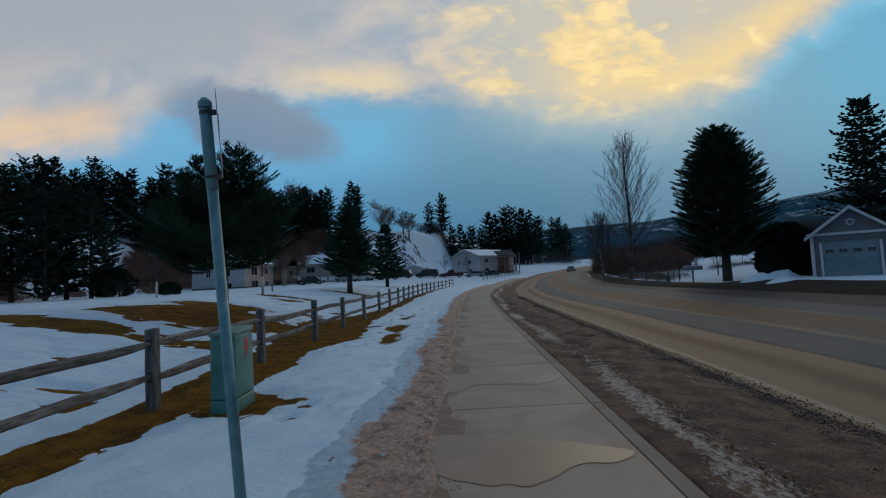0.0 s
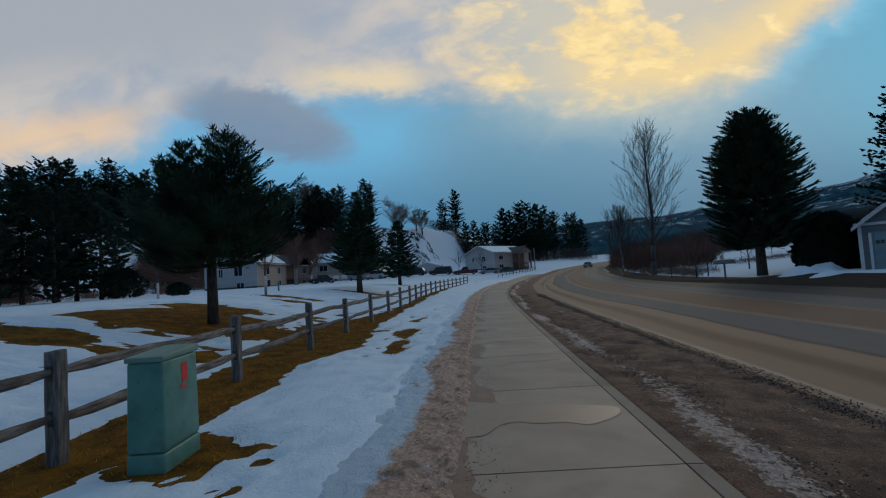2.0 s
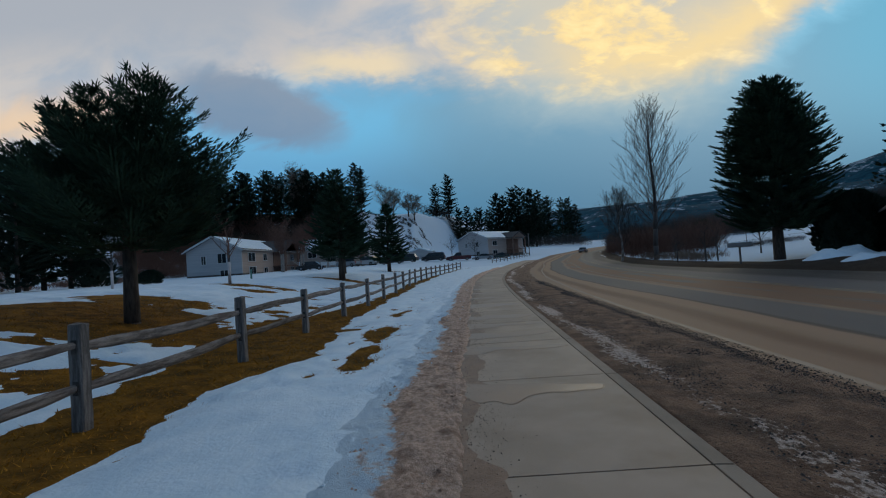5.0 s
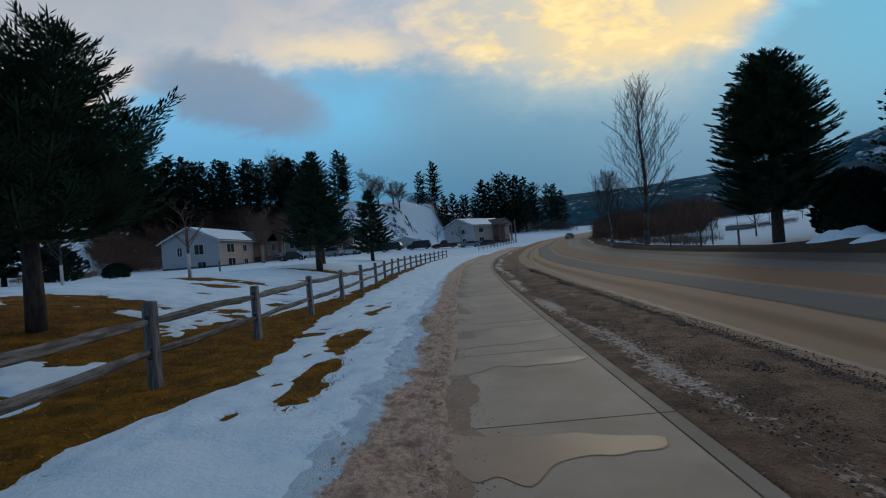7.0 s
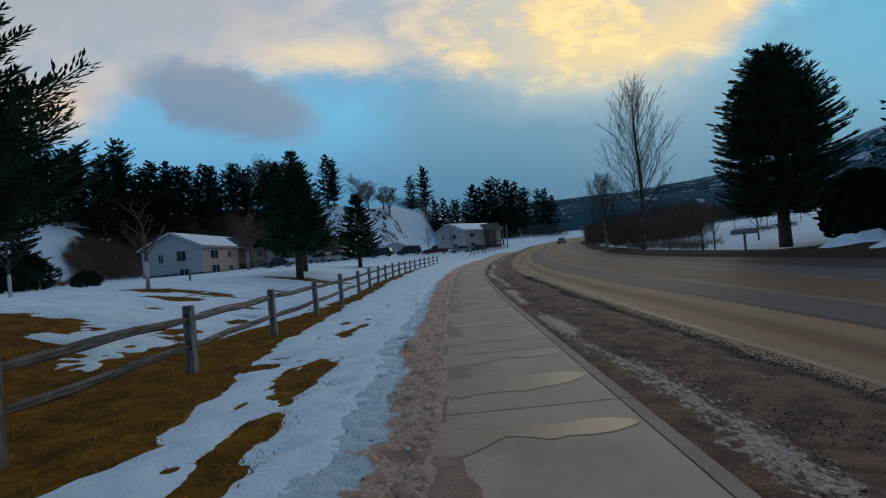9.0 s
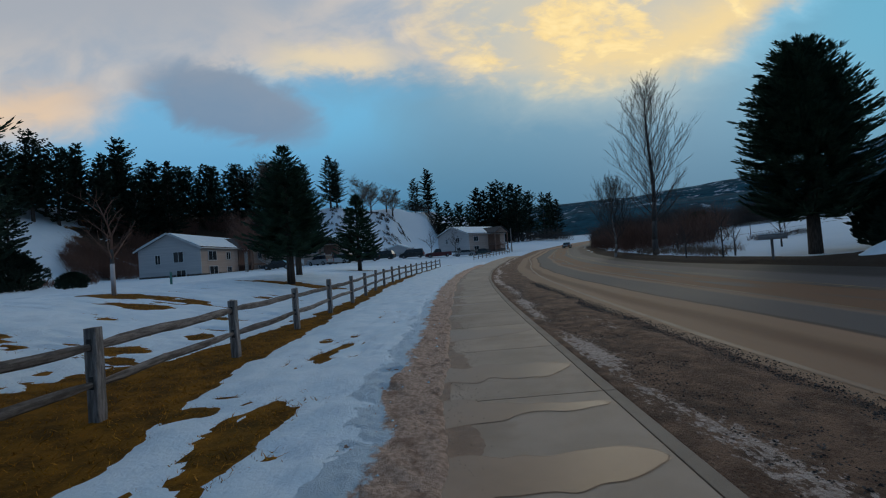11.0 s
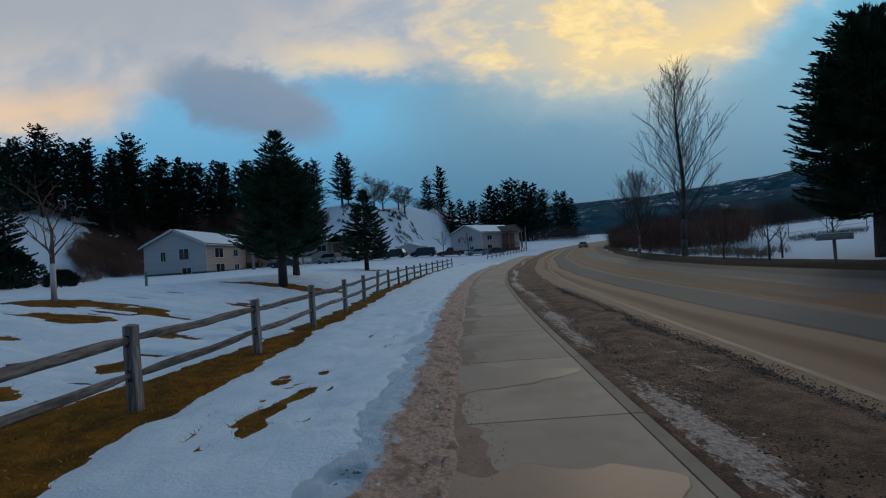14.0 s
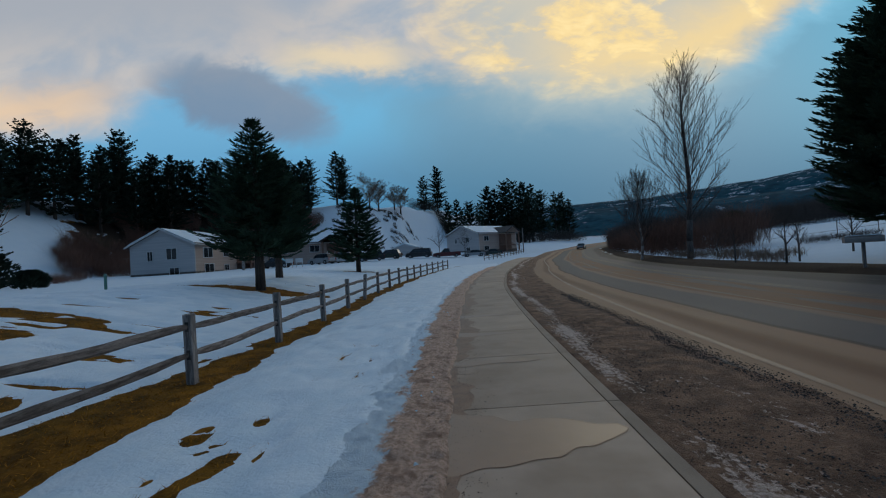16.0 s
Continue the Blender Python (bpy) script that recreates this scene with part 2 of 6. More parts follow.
def rise_z(y):
    """The long profile of the road."""
    y = np.asarray(y, float)
    return np.where(y < 25, 0, np.where(y < 150, 0.00015 * (y - 25) ** 2, np.minimum(2.344 + 0.0375 * (y - 150), 8)))


def walk_left(y):
    """The field-side edge of the footway."""
    return kerb_x(y) - np.interp(y, [-10, 0, 12, 22, 48, 90, 200], [1.80, 1.78, 1.72, 1.75, 2.1, 2.4, 2.4])


def road_width(y):
    return np.interp(y, [-80, 10, 25, 36, 49, 85, 140, 300], [15.0, 14.6, 13.6, 12.4, 12.2, 13.0, 12.5, 12.5])


def fence_x(y):
    return np.interp(y, [-20, 0.64, 3.79, 6.76, 9.74, 12.82, 15.88, 19.0, 22.1, 30, 38, 46, 54, 62, 86, 125], [-3.55, -3.448, -3.455, -3.35, -3.375, -3.32, -3.26, -3.247, -3.2, -3.3, -2.95, -2.45, -1.6, -0.6, 5.1, 17.4])


def smooth(v):
    v = np.clip(v, 0, 1)
    return v * v * (3 - 2 * v)


def lattice(ix, iy, seed):
    h = (ix.astype(np.int64) * 374761393 + iy.astype(np.int64) * 668265263 + seed * 974634777) & 0x7FFFFFFF
    h = ((h ^ (h >> 13)) * 1274126177) & 0x7FFFFFFF
    return ((h ^ (h >> 16)) & 0xFFFF) / 65535.0


def value_noise(x, y, seed=0):
    x, y = np.asarray(x, float), np.asarray(y, float)
    ix, iy = np.floor(x), np.floor(y)
    fx, fy = smooth(x - ix), smooth(y - iy)
    a, b = lattice(ix, iy, seed), lattice(ix + 1, iy, seed)
    c, d = lattice(ix, iy + 1, seed), lattice(ix + 1, iy + 1, seed)
    return (a * (1 - fx) + b * fx) * (1 - fy) + (c * (1 - fx) + d * fx) * fy


def fbm(x, y, octaves=4, seed=0):
    """Fractal noise from about -0.5 to 0.5."""
    total, amp, norm = 0, 1.0, 0
    for k in range(octaves):
        total = total + amp * value_noise(x * 2 ** k, y * 2 ** k, seed + k)
        norm += amp
        amp *= 0.55
    return total / norm - 0.5


def ground_z(x, y):
    """The height of the bare ground."""
    x, y = np.asarray(x, float), np.asarray(y, float)
    base = rise_z(y)
    left = kerb_x(y) - x
    berm = 1.05 * smooth((left - 4.9) / np.interp(y, [0, 35, 70], [7.5, 8.5, 24]))
    berm = berm + 0.05 * fbm(x * 0.5, y * 0.5, 3, 5) * smooth((left - 4) / 4)
    az = np.degrees(np.arctan2(-x, y - 5))
    dist = np.hypot(x, y - 5)
    foot = np.interp(az, [-180, -12, -6, -2, 2, 6, 12, 20, 30, 40, 50, 70, 120, 180], [700, 700, 330, 230, 165, 132, 113, 115, 112, 90, 78, 70, 72, 400])
    hill = 15 * smooth((dist - foot) / 42) + 0.03 * np.maximum(dist - foot, 0) * (dist < 900)
    hill = hill * (1 + 0.35 * fbm(x * 0.03, y * 0.03, 3, 9))
    right = -left - road_width(y)
    bank = 0.12 * smooth(right / 1.5) + 0.085 * np.clip(right - 3, 0, 55) * smooth((y - 24) / 14)
    bank = bank + 0.28 * smooth((right - 0.5) / 3) * smooth((29 - y) / 4)
    road = np.where((left < 2.6) & (right < 0.3), -0.22, 0.0)
    edge = np.where((left >= 1.5) & (left < 2.9), -0.03, 0.0)
    return base + np.where(left > 0, berm + hill, bank) + np.where(road < 0, road, edge)


# ---- mesh helpers ----


def mesh(name, verts, faces, mat, parent=None, flat=False, label=""):
    me = bpy.data.meshes.new(name)
    me.from_pydata([tuple(map(float, v)) for v in verts] if not isinstance(verts, np.ndarray) else verts.tolist(), [], faces if isinstance(faces, list) else faces.tolist())
    if mat:
        me.materials.append(mat)
    if not flat:
        me.shade_smooth()
    me.update()
    ob = new(name, me)
    if parent:
        ob.parent = parent
    if label:
        ob["label"] = label
    return ob


def part(name, bm, mat, parent, label="", flat=True):
    me = bpy.data.meshes.new(name)
    bm.to_mesh(me)
    bm.free()
    me.materials.append(mat)
    if not flat:
        me.shade_smooth()
    ob = new(name, me)
    ob.parent = parent
    if label:
        ob["label"] = label
    return ob


def box(bm, size, at, bevel=0.0, turn=None):
    """A box of that size round a point, with broken edges."""
    m = Matrix.Translation(at) @ (turn if turn else Matrix()) @ Matrix.Diagonal((*size, 1))
    made = bmesh.ops.create_cube(bm, size=1, matrix=m)
    if bevel:
        edges = list({e for v in made["verts"] for e in v.link_edges})
        bmesh.ops.bevel(bm, geom=edges, offset=bevel, segments=1, affect="EDGES", profile=0.5)
    return bm


def boxed(size, at, bevel=0.0, turn=None):
    return box(bmesh.new(), size, at, bevel, turn)


def tube(bm, a, b, r0, r1, sides=10, caps=True):
    a, b = Vector(a), Vector(b)
    m = Matrix.Translation((a + b) / 2) @ (b - a).to_track_quat("Z", "Y").to_matrix().to_4x4()
    bmesh.ops.create_cone(bm, cap_ends=caps, segments=sides, radius1=r0, radius2=r1, depth=(b - a).length, matrix=m)
    return bm


def grid_faces(nx, ny):
    """Faces of a sheet whose vertices run along y first."""
    i, j = np.meshgrid(np.arange(nx - 1), np.arange(ny - 1), indexing="ij")
    a = i * ny + j
    return np.stack([a, a + ny, a + ny + 1, a + 1], -1).reshape(-1, 4)


def sheet(name, xs, ys, zfun, mat, keep=None, parent=None):
    x, y = np.meshgrid(xs, ys, indexing="ij")
    z = zfun(x, y)
    v = np.stack([x, y, z], -1).reshape(-1, 3)
    f = grid_faces(len(xs), len(ys))
    if keep is not None:
        f = f[keep(x, y, z).reshape(-1)[f].any(1)]
        used = np.unique(f)
        back = np.full(len(v), -1)
        back[used] = np.arange(len(used))
        v, f = v[used], back[f]
    return mesh(name, v, f, mat, parent)


def thing(name, at, label, category, group="", kind="", turn=0.0):
    ob = new(name)
    ob.empty_display_size = 0.2
    ob.matrix_world = pose(*at, 0, 0, turn)
    return tagged(ob, label, category, group, kind)


# ---- ground ----
def spread(near, fine, mid, coarse, far):
    a = np.arange(0, near, fine)
    b = np.arange(near, mid, coarse)
    c = np.geomspace(mid, far, 26)
    half = np.concatenate([a, b, c])
    return np.concatenate([-half[:0:-1], half])


GROUND = bpy.data.materials.new("winter_ground")


def build_ground_material():
    GROUND.use_nodes = True
    w = Nodes(GROUND.node_tree)
    b = GROUND.node_tree.nodes["Principled BSDF"]
    co = w.add("ShaderNodeTexCoord").outputs["Object"]
    snow = w.add("ShaderNodeAttribute")
    snow.attribute_name = "snow"
    grain = w.noise(co, 2.5, 6, 0.65)
    turf = w.mix(w.step(grain, 0.35, 0.65), (0.080, 0.036, 0.003), (0.250, 0.108, 0.008))
    turf = w.mix(w.math("MULTIPLY", w.step(w.noise(co, 0.9, 5, 0.65), 0.5, 0.7), 0.6), turf, (0.055, 0.038, 0.008))
    turf = w.mix(w.math("MULTIPLY", w.step(w.noise(co, 40, 3), 0.5, 0.8), 0.5), turf, (0.30, 0.15, 0.025))
    verge = w.math("MULTIPLY", w.step(snow.outputs["Fac"], 0.04, 0.11), w.step(snow.outputs["Fac"], 0.46, 0.40))
    turf = w.mix(verge, turf, w.mix(grain, (0.028, 0.020, 0.015), (0.075, 0.052, 0.036)))
    white = w.mix(w.noise(co, 0.7, 4), (0.65, 0.75, 0.83), (0.75, 0.825, 0.89))
    cover = w.step(w.math("ADD", snow.outputs["Fac"], w.math("MULTIPLY", w.math("SUBTRACT", w.noise(co, 0.45, 6, 0.65), 0.5), 0.9)), 0.46, 0.54)
    w.put(b.inputs["Base Color"], w.mix(cover, turf, white))
    b.inputs["Roughness"].default_value = 0.95
    b.inputs["Specular IOR Level"].default_value = 0.12
    bn = w.add("ShaderNodeBump")
    bn.inputs["Strength"].default_value, bn.inputs["Distance"].default_value = 0.7, 0.03
    w.put(bn.inputs["Height"], w.noise(co, 25, 6, 0.7))
    w.put(b.inputs["Normal"], bn.outputs[0])


build_ground_material()
gx = spread(24, 0.5, 130, 2.5, 4000)
gy = np.concatenate([-np.geomspace(4000, 15, 14), np.arange(-14, 60, 0.6), np.arange(60, 200, 2.5), np.geomspace(200, 4000, 24)])
ground = sheet("ground", gx, gy, ground_z, GROUND)
tagged(ground, "snow-patched ground with dead brown grass", "ground", kind="structure")
co = np.empty(len(ground.data.vertices) * 3)
ground.data.vertices.foreach_get("co", co)
co = co.reshape(-1, 3)
dist = np.hypot(co[:, 0], co[:, 1] - 5)
left = kerb_x(co[:, 1]) - co[:, 0]
right = -left - road_width(co[:, 1])
# bare round the snow sheet and beside the road, snowy fields, woodland floor on the hill
bare = np.where((left > 0) & (left < 16) & (co[:, 1] < 69) & (co[:, 1] > -6.5), 0.0, 0.88)
bare = np.where((right > -1) & (right < 2.6), 0.12, bare)
bare = np.where((co[:, 2] - rise_z(co[:, 1]) > 4) & (left > 0), np.where((np.degrees(np.arctan2(co[:, 0], co[:, 1] - 3)) > -37.5) & (np.degrees(np.arctan2(co[:, 0], co[:, 1] - 3)) < -17), 0.36, np.where(np.degrees(np.arctan2(co[:, 0], co[:, 1] - 3)) > -17, 0.97, 0.74)), bare)
bare = np.where(dist > 260, 0.55, bare)
attr = ground.data.attributes.new("snow", "FLOAT", "POINT")
attr.data.foreach_set("value", bare.astype(np.float32))

# ---- snow on the verge and lawn ----
PATCHES = [  # bare spots: x, y, half width, half length
    (-1.38, 6.2, 0.31, 0.9), (-1.45, 7.2, 0.31, 0.6), (-1.57, 8.7, 0.34, 1.25), (-1.63, 9.7, 0.17, 0.45), (-1.69, 12.05, 0.14, 0.35),
    (-1.12, 10.0, 0.12, 0.12), (-0.52, 10.85, 0.17, 0.15), (-0.42, 10.02, 0.14, 0.16),
    (-1.76, 12.5, 0.20, 0.55), (-1.60, 13.2, 0.14, 0.40), (-2.07, 13.75, 0.20, 0.22), (-1.59, 14.15, 0.12, 0.22),
    (-2.42, 9.8, 0.30, 0.22), (-2.3, 10.3, 0.18, 0.08), (-2.1, 14.0, 0.12, 0.12), (-2.25, 0.55, 0.55, 0.55), (-1.4, 7.6, 0.10, 0.35),
    (-1.1, 18.0, 0.10, 0.3), (-1.0, 15.8, 0.06, 0.2), (-1.5, 17.0, 0.05, 0.25), (-2.2, 11.9, 0.07, 0.2),
    (-7.6, 9.2, 2.9, 2.2), (-4.8, 8.6, 1.0, 1.2), (-8.8, 12.2, 2.2, 0.9), (-5.0, 5.4, 0.5, 0.6), (-4.6, 11.0, 0.9, 1.3), (-6.2, 5.0, 0.8, 0.35), (-9.5, 5.2, 2.4, 0.8),
    (-10.1, 19.0, 1.6, 0.75), (-7.9, 17.4, 0.75, 0.4), (-7.0, 28.1, 2.3, 1.0), (-9.8, 27.6, 1.4, 0.5), (-6.0, 14.2, 0.35, 0.25), (-5.3, 12.9, 0.5, 0.4), (-7.2, 15.4, 0.3, 0.2),
    (-8.0, 51.0, 2.0, 1.2), (-11.5, 23.5, 1.4, 0.4), (-13.0, 12.0, 1.0, 0.6), (-5.6, 17.0, 0.25, 0.2), (-4.9, 14.6, 0.3, 0.35),
]


def snow_depth(x, y):
    """Metres of snow over the ground; below zero where the turf shows."""
    n = fbm(x * 1.1, y * 0.55, 5, 21)
    n2 = fbm(x * 3.1, y * 2.2, 4, 44)
    n3 = fbm(x * 9, y * 6, 3, 48)
    f = 0.075 + 0.06 * n
    fx = fence_x(y)
    near = np.interp(y, [-8, 0, 1, 3, 4.5, 5.2, 6, 7, 8, 9, 11, 14, 19, 25, 40, 60], [0.35, 0.45, 0.85, 0.8, 0.5, 0.5, 0.85, 1.2, 1.1, 0.98, 0.68, 0.58, 0.42, 0.5, 0.3, 0.2])
    far = np.interp(y, [-8, 2, 5, 8, 11.5, 14, 16, 20, 30, 60], [-0.5, -0.55, -0.8, -1.3, -1.25, -0.85, -0.5, -0.35, -0.3, -0.2])
    off = x - fx
    mid, half = (near + far) / 2, (near - far) / 2
    strip = half - np.abs(off - mid) + 0.42 * n + 0.34 * n2 + 0.16 * n3
    f = np.minimum(f, 0.012 - 0.16 * strip)
    for px, py, rx, ry in PATCHES:
        r = np.hypot((x - px) / rx, (y - py) / ry)
        d = (r - 1) * min(rx, ry) + (1.0 * n + 0.95 * n2 + 0.6 * n3) * min(1.0, 1.3 * min(rx, ry) + 0.04)
        f = np.minimum(f, 0.004 + 0.14 * d)
    streak = fbm(x * 0.8 + 5, y * 2.4, 4, 77)
    f = np.where(x < fx - 0.8, np.minimum(f, (0.20 - streak) * 0.5), f)
    # melting towards the dirty bank by the footway
    f = np.minimum(f, (-0.60 + 0.6 * n + 0.5 * n2 + 0.5 * n3 - (x - walk_left(y))) * 0.22 + 0.012)
    dimple = np.maximum(0, fbm(x * 2.6, y * 2.0, 3, 63) - 0.17) * 0.32
    return np.clip(f, -0.05, 0.085) + (0.020 * n2 + 0.012 * fbm(x * 8, y * 8, 2, 70) - dimple) * (f > 0.02)


sx = np.concatenate([np.arange(-15, -6, 0.2), np.arange(-6, 6.5, 0.075)])
sy = np.concatenate([np.arange(-6.5, 18.5, 0.08), np.arange(18.5, 32, 0.16), np.arange(32, 70, 0.4)])


def snow_height(x, y):
    return ground_z(x, y) * 0 + lawn_z(x, y) + snow_depth(x, y)


def lawn_z(x, y):
    return ground_z(np.minimum(x, walk_left(y) - 1.2), y)


snow = sheet("snow_cover", sx, sy, snow_height, SNOW, keep=lambda x, y, z: (snow_depth(x, y) > -0.045) & (x < walk_left(y) - 0.02))
tagged(snow, "old bluish snow melting off the grass verge and lawn", "snow", kind="stuff")

# dirty bank of sand and slush between snow and footway
tx = np.arange(0, 1.5, 0.034)
ty = np.concatenate([np.arange(-6.5, 20, 0.04), np.arange(20, 60, 0.2)])
tt, yy = np.meshgrid(tx, ty, indexing="ij")
edge_in = walk_left(yy) + 0.07 + 0.20 * fbm(yy * 0.9, yy * 0 + 3, 6, 31)
xx = edge_in - tt
prof = smooth(tt / 0.10) * smooth((1.35 - tt) / 0.7)
prof = prof * (0.040 + 0.075 * (fbm(xx * 3.2, yy * 3.2, 5, 33) + 0.12) + 0.060 * fbm(xx * 16, yy * 16, 3, 35))
pits = np.minimum(1, np.minimum(np.hypot((xx + 0.52) / 0.19, (yy - 10.85) / 0.15), np.hypot((xx + 0.42) / 0.16, (yy - 10.02) / 0.17)))
prof = np.where(pits < 1, prof * smooth((pits - 0.5) * 2) - 0.05 * (1 - pits), prof)
zz = rise_z(yy) - 0.012 + prof + 0.028 * (tt > 0.12) * smooth((tt - 0.1) / 0.3) - 0.05 * smooth((tt - 0.85) / 0.5)
zz = np.where(tt < 0.01, rise_z(yy) - 0.03, zz)
bank = mesh("slush_bank", np.stack([xx, yy, zz], -1).reshape(-1, 3), grid_faces(len(tx), len(ty)), SLUSH)
dirt = bank.data.attributes.new("clean", "FLOAT", "POINT")
dirt.data.foreach_set("value", smooth((tt - 0.42 + 0.6 * fbm(yy * 0.7, tt * 2, 4, 37)) / 0.40).reshape(-1).astype(np.float32))
tagged(bank, "brown bank of slush, sand and grit along the footway", "slush", kind="stuff")

# ---- road ----
ASPHALT = bpy.data.materials.new("sanded_asphalt")


def build_road_material():
    ASPHALT.use_nodes = True
    w = Nodes(ASPHALT.node_tree)
    b = ASPHALT.node_tree.nodes["Principled BSDF"]
    uv = w.add("ShaderNodeUVMap")
    sep = w.add("ShaderNodeSeparateXYZ")
    w.put(sep.inputs[0], uv.outputs[0])
    d, s = sep.outputs[0], sep.outputs[1]
    long = w.scaled(uv.outputs[0], 1.0, 0.06, 1.0)
    wob = w.math("SUBTRACT", w.noise(w.scaled(uv.outputs[0], 0.3, 0.12, 1), 1.0, 4), 0.5)
    dd = w.math("ADD", d, w.math("MULTIPLY", wob, 0.7))
    streak = w.noise(long, 2.2, 5, 0.6)
    grit = w.noise(w.scaled(uv.outputs[0], 1, 1, 1), 60, 4, 0.7)
    grey = w.mix(streak, (0.086, 0.073, 0.068), (0.132, 0.114, 0.106))
    sand = w.mix(streak, (0.225, 0.128, 0.072), (0.385, 0.232, 0.138))
    mud = w.mix(streak, (0.115, 0.053, 0.026), (0.225, 0.114, 0.058))

    def band(a, b_, soft):
        return w.math("MULTIPLY", w.step(dd, a - soft, a + soft), w.step(dd, b_ + soft, b_ - soft))

    col = w.mix(band(1.9, 4.15, 0.07), grey, sand)
    col = w.mix(w.math("MULTIPLY", band(2.85, 3.4, 0.2), 0.85), col, mud)
    col = w.mix(w.math("MULTIPLY", band(4.05, 4.2, 0.05), 0.8), col, (0.035, 0.028, 0.022))
    col = w.mix(w.math("MULTIPLY", band(5.9, 8.3, 0.15), w.step(w.math("ADD", streak, w.math("MULTIPLY", wob, 0.5)), 0.3, 0.5)), col, mud)
    col = w.mix(w.math("MULTIPLY", band(5.6, 5.95, 0.1), 0.5), col, sand)
    col = w.mix(w.math("MULTIPLY", band(10.8, 18, 0.4), 0.9), col, (0.040, 0.031, 0.026))
    col = w.mix(band(-2, 1.75, 0.15), col, mud)
    col = w.mix(w.math("MULTIPLY", w.step(grit, 0.55, 0.8), 0.25), col, (0.14, 0.125, 0.11))
    w.put(b.inputs["Base Color"], col)
    w.put(b.inputs["Roughness"], w.math("ADD", 0.56, w.math("MULTIPLY", streak, 0.3)))
    b.inputs["Specular IOR Level"].default_value = 0.22
    bn = w.add("ShaderNodeBump")
    bn.inputs["Strength"].default_value, bn.inputs["Distance"].default_value = 0.5, 0.008
    w.put(bn.inputs["Height"], grit)
    w.put(b.inputs["Normal"], bn.outputs[0])


build_road_material()
ROAD_DROP = 0.10


def road_sheet(name, d0, d1, nd, ys, lift, mat, wander=0.0, seed=0, parent=None):
    """A strip of the road between two distances from the kerb."""
    ds = np.linspace(0, 1, nd)
    u, y = np.meshgrid(ds, ys, indexing="ij")
    lo = d0(y) if callable(d0) else d0 + 0 * y
    hi = d1(y) if callable(d1) else d1 + 0 * y
    dd = lo + (hi - lo) * u
    if wander:
        dd = dd + wander * fbm(y * 0.8, u * 7, 4, seed)
    x = kerb_x(y) + dd
    z = rise_z(y) - ROAD_DROP + lift
    ob = mesh(name, np.stack([x, y, z], -1).reshape(-1, 3), grid_faces(len(ds), len(ys)), mat, parent)
    uv = ob.data.uv_layers.new(name="UVMap")
    idx = np.empty(len(ob.data.loops), int)
    ob.data.loops.foreach_get("vertex_index", idx)
    flat = np.stack([dd.reshape(-1)[idx], y.reshape(-1)[idx]], -1)
    uv.data.foreach_set("uv", flat.astype(np.float32).reshape(-1))
    return ob


ry = np.concatenate([np.arange(-40, 60, 1.0), np.arange(60, 290, 3.0)])
road = road_sheet("road", -0.12, road_width, 24, ry, 0.0, ASPHALT)
tagged(road, "wet grey asphalt road with tan sand and mud bands", "road", kind="structure")

PAINT_W = material("worn_white_paint", [(0.24, 0.142, 0.084), (0.36, 0.25, 0.165)], 2.2, 0.6, stretch=(1, 0.5, 1), low=0.42, high=0.75)
PAINT_Y = material("worn_yellow_paint", [(0.075, 0.050, 0.032), (0.26, 0.155, 0.05)], 3.0, 0.6, stretch=(1, 0.3, 1), low=0.4, high=0.75)
ly = np.concatenate([np.arange(-10, 60, 0.4), np.arange(60, 200, 3.0)])


def white_d(y):
    return np.interp(y, [-10, 5, 12, 25, 54, 100, 200], [2.0, 2.15, 2.2, 2.6, 3.3, 2.4, 2.0])


for nm, d, wd, mt, lab in (("white_edge_line", white_d, 0.12, PAINT_W, "worn white edge line on the road"),
                           ("yellow_line", lambda y: white_d(y) + 3.6, 0.10, PAINT_Y, "worn yellow lane line under sand"),
                           ("yellow_line", lambda y: white_d(y) + 6.0, 0.10, PAINT_Y, "worn yellow lane line under sand"),
                           ("yellow_line", lambda y: white_d(y) + 6.22, 0.10, PAINT_Y, "worn yellow lane line under sand")):
    ob = road_sheet(nm, d, lambda y, d=d, wd=wd: d(y) + wd, 3, ly, 0.004, mt, 0.05, 91)
    tagged(ob, lab, "road marking", kind="structure")

# muddy shoulder of the road, between kerb and lane
hx = np.linspace(0, 1, 60)
hy = np.concatenate([np.arange(-6, 20, 0.055), np.arange(20, 90, 0.35)])
uu, yy = np.meshgrid(hx, hy, indexing="ij")
wide = 1.98 + 0.35 * fbm(yy * 0.7, yy * 0 + 1, 4, 51)
dd = uu * wide
xx = kerb_x(yy) + dd
zz = rise_z(yy) - ROAD_DROP + 0.004 + smooth((1 - uu) / 0.25) * (0.022 + 0.035 * smooth((0.7 - dd) / 0.7) + 0.055 * fbm(dd * 2.2, yy * 1.4, 5, 53) + 0.035 * fbm(dd * 9, yy * 6, 4, 57))
zz = np.where(uu < 0.001, rise_z(yy) - 0.06, np.minimum(zz, rise_z(yy) - 0.022))
